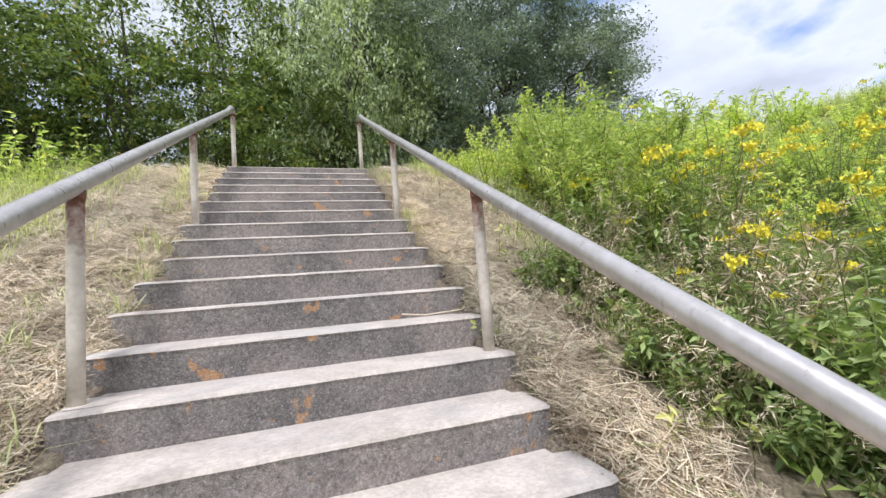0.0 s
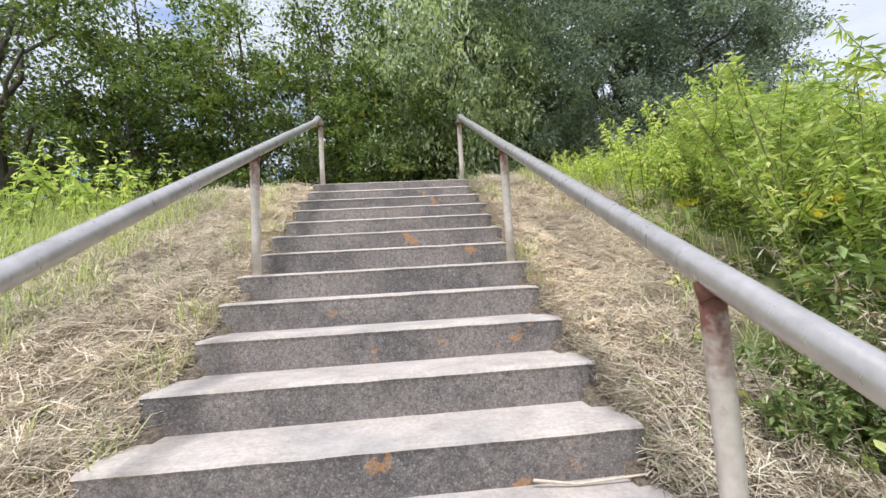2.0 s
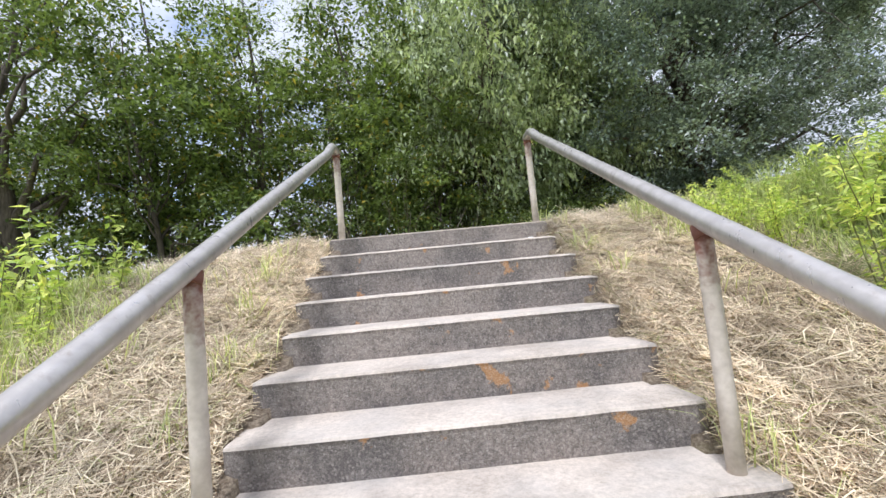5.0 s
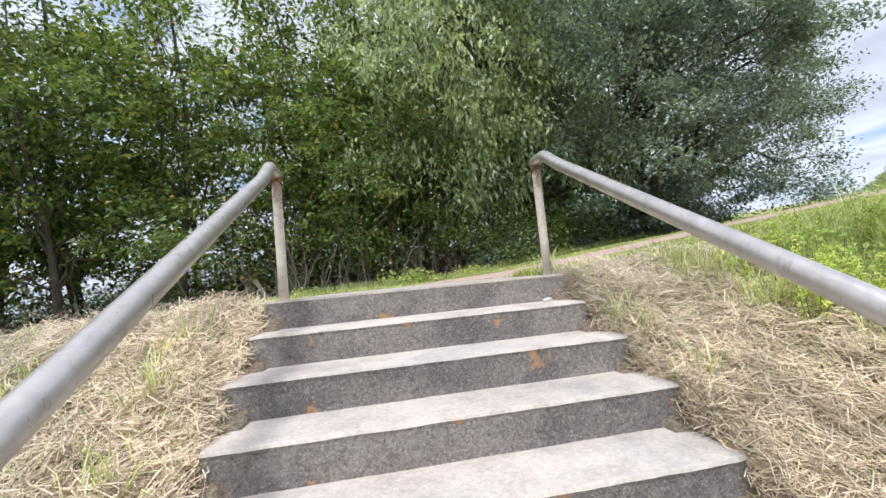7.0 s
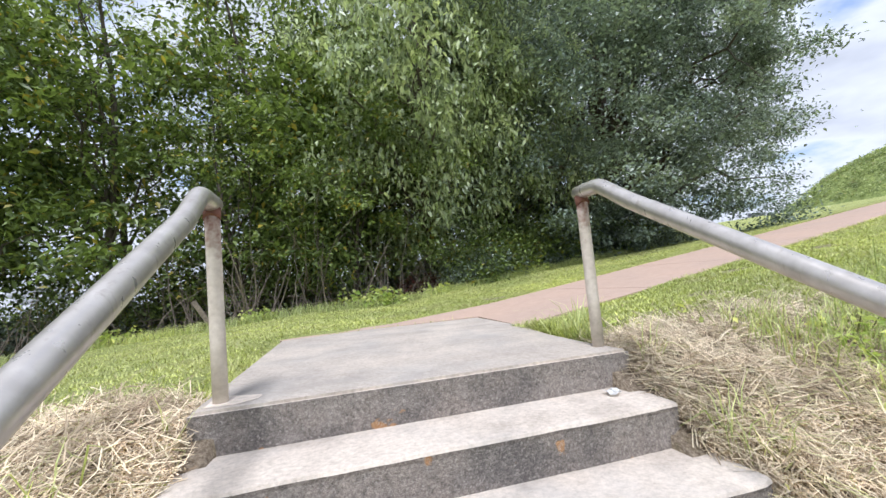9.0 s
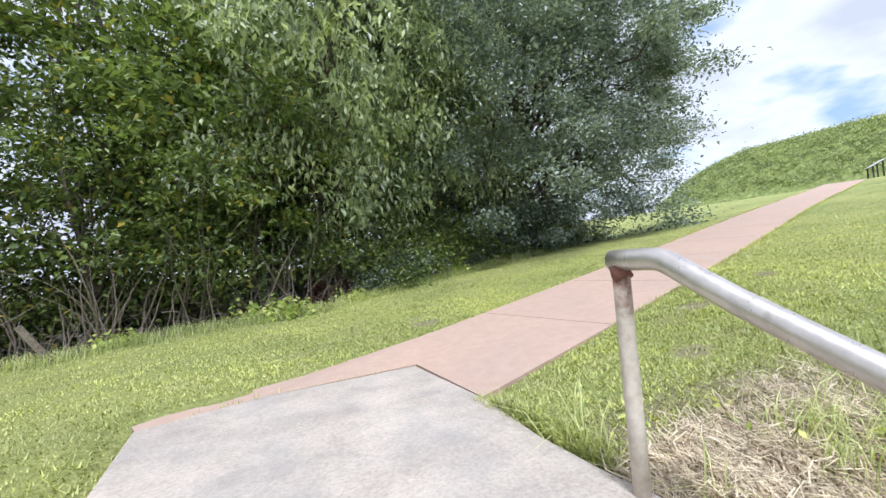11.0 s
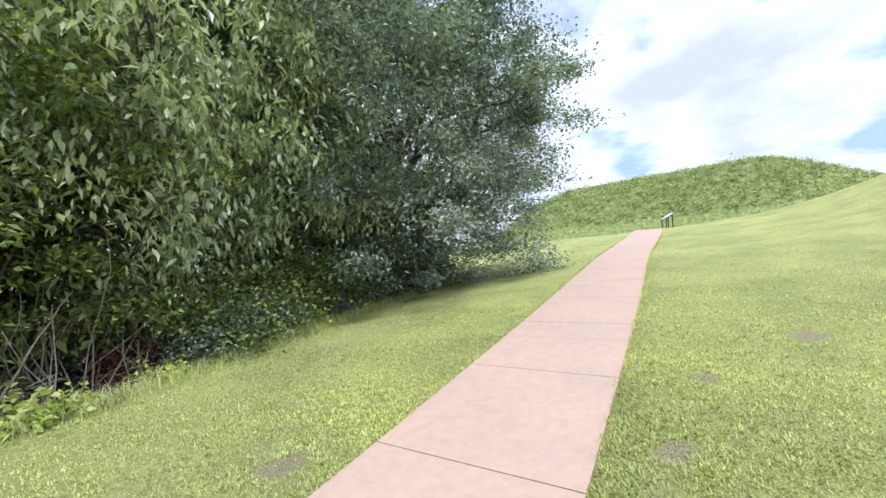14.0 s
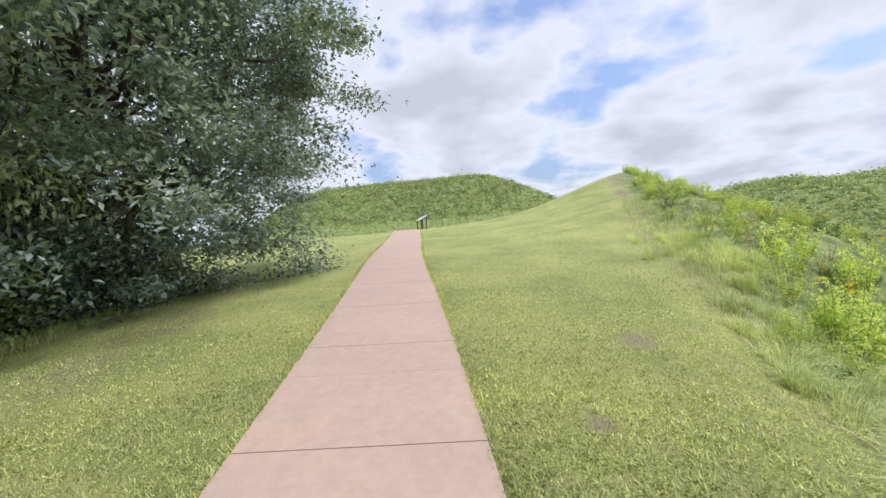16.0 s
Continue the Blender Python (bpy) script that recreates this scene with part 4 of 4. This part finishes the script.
v = np.stack([a - q, a + q, m + q, m - q, e + q * 0.5, e - q * 0.5], 1).reshape(-1, 3)
i = np.arange(n)[:, None] * 6
f = np.concatenate([i + np.array([[0, 1, 2, 3]]), i + np.array([[3, 2, 4, 5]])], 0)
tagged(new("cut_straw", mesh_of("cut_straw", v, f, STRAW)), "dry cut straw lying over the bank beside the steps", "straw", kind="stuff")


# ---- weeds ----
def weed(seed, height, stems, leaf_n, size, leaf, mat, flowers, spread, name, label, lean=0.25, branchy=0):
    rng = np.random.default_rng(seed)
    lines, pts, blooms = [], [], []
    for i in range(stems):
        az = rng.uniform(0, 2 * np.pi)
        o = rng.uniform(0, spread)
        s = np.array(limb(rng, (o * np.cos(az), o * np.sin(az), -0.1), (lean * np.cos(az), lean * np.sin(az), 1), height * rng.uniform(0.7, 1.08), 0.006, 0.002, 5, 0.08))
        lines.append(s)
        axes = [s]
        for j in range(branchy):
            k = s[rng.integers(2, 5)]
            a2 = rng.uniform(0, 2 * np.pi)
            axes.append(np.array(limb(rng, k[:3], (np.cos(a2), np.sin(a2), 1.3), height * rng.uniform(0.15, 0.35), 0.003, 0.001, 3, 0.12)))
            lines.append(axes[-1])
        for ax in axes:
            m = int(leaf_n * len(ax) / 6)
            t = rng.uniform(0.12, 1.0, m) * (len(ax) - 1)
            lo = np.minimum(t.astype(int), len(ax) - 2)
            pts.append(ax[lo, :3] + (ax[lo + 1, :3] - ax[lo, :3]) * (t - lo)[:, None])
        if flowers and i % 3 == 1:
            top, spray = s[-1, :3], []
            for j in range(rng.integers(4, 8)):
                a3 = rng.uniform(0, 2 * np.pi)
                t = np.linspace(0, 1, 18)[:, None] * rng.uniform(0.06, 0.12)
                spray.append(top + np.concatenate([t * np.cos(a3), t * np.sin(a3), 0.5 * t - 4 * t ** 2 + 0.03], 1) + rng.normal(0, 0.008, (18, 3)))
            blooms.append(np.concatenate(spray))
    empty = new(name)
    v, f = tubes(lines, 4)
    # every stem and twig grows out of the one before it, at the root or at its fork
    start = np.cumsum([0] + [4 * len(s) for s in lines])
    web = []
    for i in start[1:-1]:
        near = int(np.argmin(np.linalg.norm(v[:i] - v[i], axis=1)))
        web.append((i, i + 1, near, near ^ 1))
    f = np.concatenate([f, np.array(web)])
    part("stalk", mesh_of("stalk", v, f, STALK, flat=False), empty)
    v, f = leaves(np.concatenate(pts), size, size * leaf, 0.1, rng)
    part("foliage", mesh_of("foliage", v, f, mat), empty)
    for spray in blooms:
        v, f = leaves(spray, 0.03, 0.024, 0, rng, 2.0)
        part("flower_head", mesh_of("flower_head", v, f, FLOWER), empty, "yellow flower plume")
    return tagged(empty, label, "weed", "weeds on the bank")


bright_a = weed(1, 1.35, 9, 64, 0.062, 0.3, LEAF_WEED, False, 0.16, "tall_weed", "tall bushy bright yellow-green weed on the bank", branchy=5)
bright_b = weed(2, 1.0, 7, 56, 0.066, 0.3, LEAF_WEED, False, 0.14, "tall_weed", "bushy bright green weed on the bank", branchy=3)
gold_a = weed(3, 0.95, 7, 50, 0.08, 0.2, LEAF_DULL, True, 0.14, "goldenrod", "goldenrod clump with yellow flower plumes on the bank")
gold_b = weed(4, 0.75, 6, 46, 0.075, 0.22, LEAF_DULL, True, 0.12, "goldenrod", "low goldenrod clump with yellow flower plumes")
broad = weed(5, 0.5, 8, 22, 0.085, 0.5, LEAF_DULL, False, 0.012, "broadleaf_weed", "low broad-leaved green weed on the bank", 0.5)
broad_b = weed(6, 0.8, 8, 34, 0.08, 0.42, LEAF_DULL, False, 0.012, "broadleaf_weed", "leafy dull green weed on the bank", 0.35, 1)
dry_weed = weed(9, 0.85, 9, 26, 0.06, 0.16, STRAW, False, 0.2, "dry_weed", "dry brown dead weed stalks on the bank", 0.4, 2)
small = weed(7, 0.26, 5, 12, 0.06, 0.45, LEAF_WEED, False, 0.05, "seedling", "small bright green seedling beside the steps", 0.5)
sapling = weed(8, 0.8, 4, 30, 0.085, 0.45, LEAF_WEED, False, 0.15, "sapling_weed", "upright bright green sapling weeds on the grass bank")
wr = random.Random(12)
kinds = [bright_a, bright_b, gold_a, gold_b, broad, broad_b, small, sapling, dry_weed]
for ob, (x, y) in zip(kinds, ((2.7, 2.3), (2.35, 2.9), (3.2, 0.4), (2.5, -0.4), (1.9, 0.0), (2.2, 0.9), (1.03, 0.35), (-3.7, 3.6), (3.1, 1.9))):
    put(ob, x, y, wr.uniform(0, 360))
bright_a.scale = (1.05, 1.05, 1.1)
for x, y, s in ((2.45, 1.25, 1.25), (2.9, 1.7, 1.15), (3.3, 2.3, 1.0), (3.0, 3.0, 0.8), (3.7, 1.3, 1.1), (4.2, 2.2, 0.95), (4.9, 1.6, 1.0), (2.75, 0.9, 1.1)):
    copied(bright_a, x, y, wr.uniform(0, 360), s)
for i in range(60):
    copied((broad, broad_b, dry_weed)[i % 3], wr.uniform(1.5, 2.15), wr.uniform(-2.4, 0.7), wr.uniform(0, 360), wr.uniform(0.45, 0.85), wr.uniform(0.7, 1.1))
for i in range(380):
    x = 1.6 + abs(wr.gauss(0, 1)) * 3.2
    y = wr.uniform(-3.6, 4.0 - 0.16 * max(0, x - 1))
    if x < 2.15 + (0.55 if y > 2.2 else 0.0) - (0.4 if y < 0.7 else 0) + wr.uniform(-0.1, 0.2):
        continue
    f = wr.random()
    if x < 2.5:
        src = broad if f < 0.35 else broad_b if f < 0.6 else dry_weed if f < 0.85 else gold_b
    elif y > 1.2 and f < 0.42:
        src = bright_b
    else:
        src = gold_a if f < 0.58 else gold_b if f < 0.66 else dry_weed if f < 0.84 else broad_b if f < 0.94 else bright_b
    copied(src, x, y, wr.uniform(0, 360), wr.uniform(0.6, 1.2), wr.uniform(0.8, 1.25))
for i in range(330):
    x = wr.uniform(5.0, 26) if i < 200 else wr.uniform(22, 41)
    e = 4.0 - 0.16 * max(0, x - 1)
    y = e - abs(wr.gauss(0, 1)) * 2.6 - (0.7 if x < 14 else 0.2)
    copied(wr.choice((dry_weed, dry_weed, bright_b, gold_b)) if y > e - 1.5 and x < 20 else wr.choice((bright_b, bright_b, dry_weed, gold_b, broad_b)), x, y, wr.uniform(0, 360), wr.uniform(0.5, 0.95))
for x, y, s in ((2.6, 4.2, 0.42), (3.0, 4.4, 0.4), (3.4, 4.25, 0.45), (2.9, 3.8, 0.5), (3.7, 4.0, 0.5), (2.3, 3.9, 0.36), (4.2, 4.0, 0.5), (3.3, 3.5, 0.6), (4.7, 3.7, 0.5), (5.3, 3.8, 0.45), (6.6, 3.6, 0.5), (7.4, 3.5, 0.55)):
    copied(wr.choice((bright_b, sapling, broad_b)), x, y, wr.uniform(0, 360), s * 1.35, 0.9)
for x, y, s in ((2.05, 3.75, 0.55), (2.2, 4.1, 0.6), (2.45, 3.95, 0.66), (2.7, 4.0, 0.62), (2.35, 3.5, 0.6), (2.85, 3.6, 0.7), (3.1, 3.9, 0.66), (3.5, 3.8, 0.7), (2.55, 4.3, 0.45), (3.9, 3.7, 0.7)):
    copied(wr.choice((sapling, bright_b, sapling)), x, y, wr.uniform(0, 360), s)
for x, y, s in ((-2.7, 3.65, 0.85), (-2.55, 3.95, 0.75), (-2.95, 3.85, 0.95), (-3.15, 3.6, 0.9), (-2.8, 3.4, 0.7), (-3.35, 3.9, 1.0), (-3.45, 3.4, 0.95), (-3.6, 3.75, 1.05), (-4.4, 3.4, 1.0), (-2.45, 3.3, 0.5), (-5.3, 3.0, 1.1), (-4.9, 4.1, 1.0), (-5.8, 3.9, 1.0), (-3.0, 2.6, 0.6), (-4.0, 2.2, 0.7), (-5.0, 1.6, 0.9)):
    copied(sapling, x, y, wr.uniform(0, 360), s * 1.25)
for i in range(44):
    x, y = wr.uniform(1.45, 2.1), wr.uniform(-1.6, 1.0)
    copied(wr.choice((broad, broad, dry_weed, broad_b)), x, y, wr.uniform(0, 360), wr.uniform(0.3, 0.6))
for x, y, s in ((1.45, 1.15, 1.0), (1.6, 0.6, 1.3), (1.75, 0.9, 1.4), (1.5, -0.5, 1.2), (1.8, -0.9, 1.5), (-1.3, -0.55, 1.1), (1.9, 1.6, 1.3), (1.35, 5.0, 0.9), (1.8, 4.7, 1.1), (2.3, 4.4, 1.3), (2.8, 4.1, 1.4), (1.12, 3.95, 0.6)):
    copied(small, x, y, wr.uniform(0, 360), s)


# ---- wayside sign ----
def box_mesh(name, sx, sy, sz, mat, bevel=0.006):
    bm = bmesh.new()
    bmesh.ops.create_cube(bm, size=1.0)
    bmesh.ops.scale(bm, vec=(sx, sy, sz), verts=bm.verts)
    bmesh.ops.bevel(bm, geom=bm.edges[:], offset=bevel, segments=2, affect="EDGES")
    return bm_mesh(name, bm, mat)


DARK_METAL = plain("dark brown powder coat", (0.035, 0.03, 0.028), 0.5)
PANEL = plain("pale printed panel", (0.62, 0.64, 0.62), 0.35, 0.0, 0.1)
sign = tagged(new("wayside_sign"), "low wayside information panel, pale slanted board on dark posts", "sign")
sign.matrix_basis = pose(33.4, 13.5, float(ground(33.4, 13.5)), 0, 0, -150)
for x in (-0.5, 0.5):
    for y, h in ((-0.22, 0.82), (0.2, 1.05)):
        part("post", box_mesh("post", 0.07, 0.07, h + 0.1, DARK_METAL), sign, at=pose(x, y, h / 2 - 0.05))
board = part("panel", box_mesh("panel", 1.25, 0.75, 0.05, PANEL), sign, at=pose(0, 0, 0.99, 30))
part("frame", box_mesh("frame", 1.31, 0.81, 0.03, DARK_METAL), board, at=pose(0, 0, -0.03))


# ---- small things ----
CREAM = plain("bleached twig", (0.62, 0.52, 0.38), 0.8)
def twig(pts, r, label):
    v, f = tubes([[(*p, r * (1 - 0.5 * i / len(pts))) for i, p in enumerate(pts)]], 6)
    return tagged(new("twig", mesh_of("twig", v, f, CREAM, flat=False)), label, "twig")


twig([(0.55, 2 * GO - 0.03, RISE + 0.03), (0.7, 2 * GO - 0.05, RISE + 0.012), (0.95, 2 * GO - 0.06, RISE + 0.025), (0.99, 2 * GO - 0.02, RISE + 0.06)], 0.006, "pale bent twig lying on a concrete step")
bx = np.array([1.75, 1.83, 1.95])
by = np.array([2.55, 2.75, 2.95])
twig([(x, y, float(ground(x, y)) + 0.03) for x, y in zip(bx, by)], 0.008, "pale dry stick on the cut straw")
for run, label in ((((4.5, 4.15), (4.8, 4.35), (5.15, 4.3), (5.4, 4.45)), "long thin pale stick caught in the grass tufts"),
                   (((4.05, 4.65), (4.2, 4.5), (4.35, 4.42)), "short grey stick lying on the lawn")):
    twig([(x, y, float(ground(x, y)) + 0.025) for x, y in run], 0.007, label)
stake = tagged(new("stake", box_mesh("stake", 0.09, 0.06, 0.75, VINE)), "short leaning weathered wooden stake at wood edge", "stake")
stake.matrix_basis = pose(-2.95, 12.1, float(ground(-2.95, 12.1)) + 0.28, 8, -28, 0)


def paper_scrap():
    bm = bmesh.new()
    r = random.Random(4)
    grid = [[bm.verts.new((0.02 * i + r.uniform(-0.006, 0.006), 0.025 * j + r.uniform(-0.006, 0.006), r.uniform(0.004, 0.03))) for i in range(4)] for j in range(4)]
    for j in range(3):
        for i in range(3):
            bm.faces.new((grid[j][i], grid[j][i + 1], grid[j + 1][i + 1], grid[j + 1][i]))
    bmesh.ops.solidify(bm, geom=bm.faces[:], thickness=0.001)
    ob = tagged(new("paper_scrap", bm_mesh("paper_scrap", bm, plain("white paper", (0.8, 0.8, 0.78), 0.8, 0.0, 0.05))), "crumpled white paper scrap on a concrete step", "litter")
    ob.matrix_basis = pose(0.80, 12 * GO + 0.2, 12 * RISE + 0.001, 0, 0, 20)


paper_scrap()


# ---- parked car far beyond the lawn ----
def car_shell(name, profile, half, mat, taper=0.0):
    """A body from a side outline, narrowing towards the top."""
    bm = bmesh.new()
    zs = [z for _, z in profile]
    def ring(s):
        return [bm.verts.new((x, s * (half - taper * (z - min(zs)) / max(0.01, max(zs) - min(zs))), z)) for x, z in profile]
    a, b = ring(-1), ring(1)
    bm.faces.new(a)
    bm.faces.new(b[::-1])
    for i in range(len(a)):
        j = (i + 1) % len(a)
        bm.faces.new((a[j], a[i], b[i], b[j]))
    bmesh.ops.recalc_face_normals(bm, faces=bm.faces)
    bmesh.ops.bevel(bm, geom=bm.edges[:], offset=0.05, segments=2, affect="EDGES")
    return bm_mesh(name, bm, mat)


SILVER, GLASS_DARK, RUBBER = plain("silver car paint", (0.45, 0.46, 0.48), 0.3, 0.4, 0.05), plain("dark car glass", (0.03, 0.035, 0.04), 0.1, 0.0, 0.1), plain("black rubber", (0.02, 0.02, 0.02), 0.9)
car = tagged(new("parked_car"), "silver parked car far away beyond the lawn", "car")
car.matrix_basis = pose(46, 39, float(ground(46, 39)), 0, 0, 35)
body = part("body", car_shell("body", [(-2.2, 0.3), (-2.25, 0.8), (-1.2, 0.95), (1.3, 0.95), (2.2, 0.75), (2.2, 0.3)], 0.88, SILVER, 0.05), car)
cabin = part("cabin", car_shell("cabin", [(-1.6, 0.93), (-1.0, 1.42), (0.6, 1.42), (1.35, 0.93)], 0.78, SILVER, 0.14), car)
for s in (-1, 1):
    part("side_window", box_mesh("side_window", 1.7, 0.02, 0.32, GLASS_DARK, 0.008), cabin, at=pose(-0.15, s * 0.735, 1.17, s * 16))
part("windscreen", box_mesh("windscreen", 0.02, 1.2, 0.6, GLASS_DARK, 0.008), cabin, at=pose(1.02, 0, 1.18, 0, -57))
part("rear_window", box_mesh("rear_window", 0.02, 1.2, 0.5, GLASS_DARK, 0.008), cabin, at=pose(-1.34, 0, 1.18, 0, 51))
for x in (-1.35, 1.4):
    for s in (-1, 1):
        bm = bmesh.new()
        bmesh.ops.create_cone(bm, cap_ends=True, segments=20, radius1=0.32, radius2=0.32, depth=0.22)
        bmesh.ops.bevel(bm, geom=[e for e in bm.edges if len(e.link_faces) == 2 and abs(e.verts[0].co.z - e.verts[1].co.z) < 1e-4], offset=0.03, segments=2, affect="EDGES")
        part("wheel", bm_mesh("wheel", bm, RUBBER), car, at=pose(x, s * 0.8, 0.32, 90))
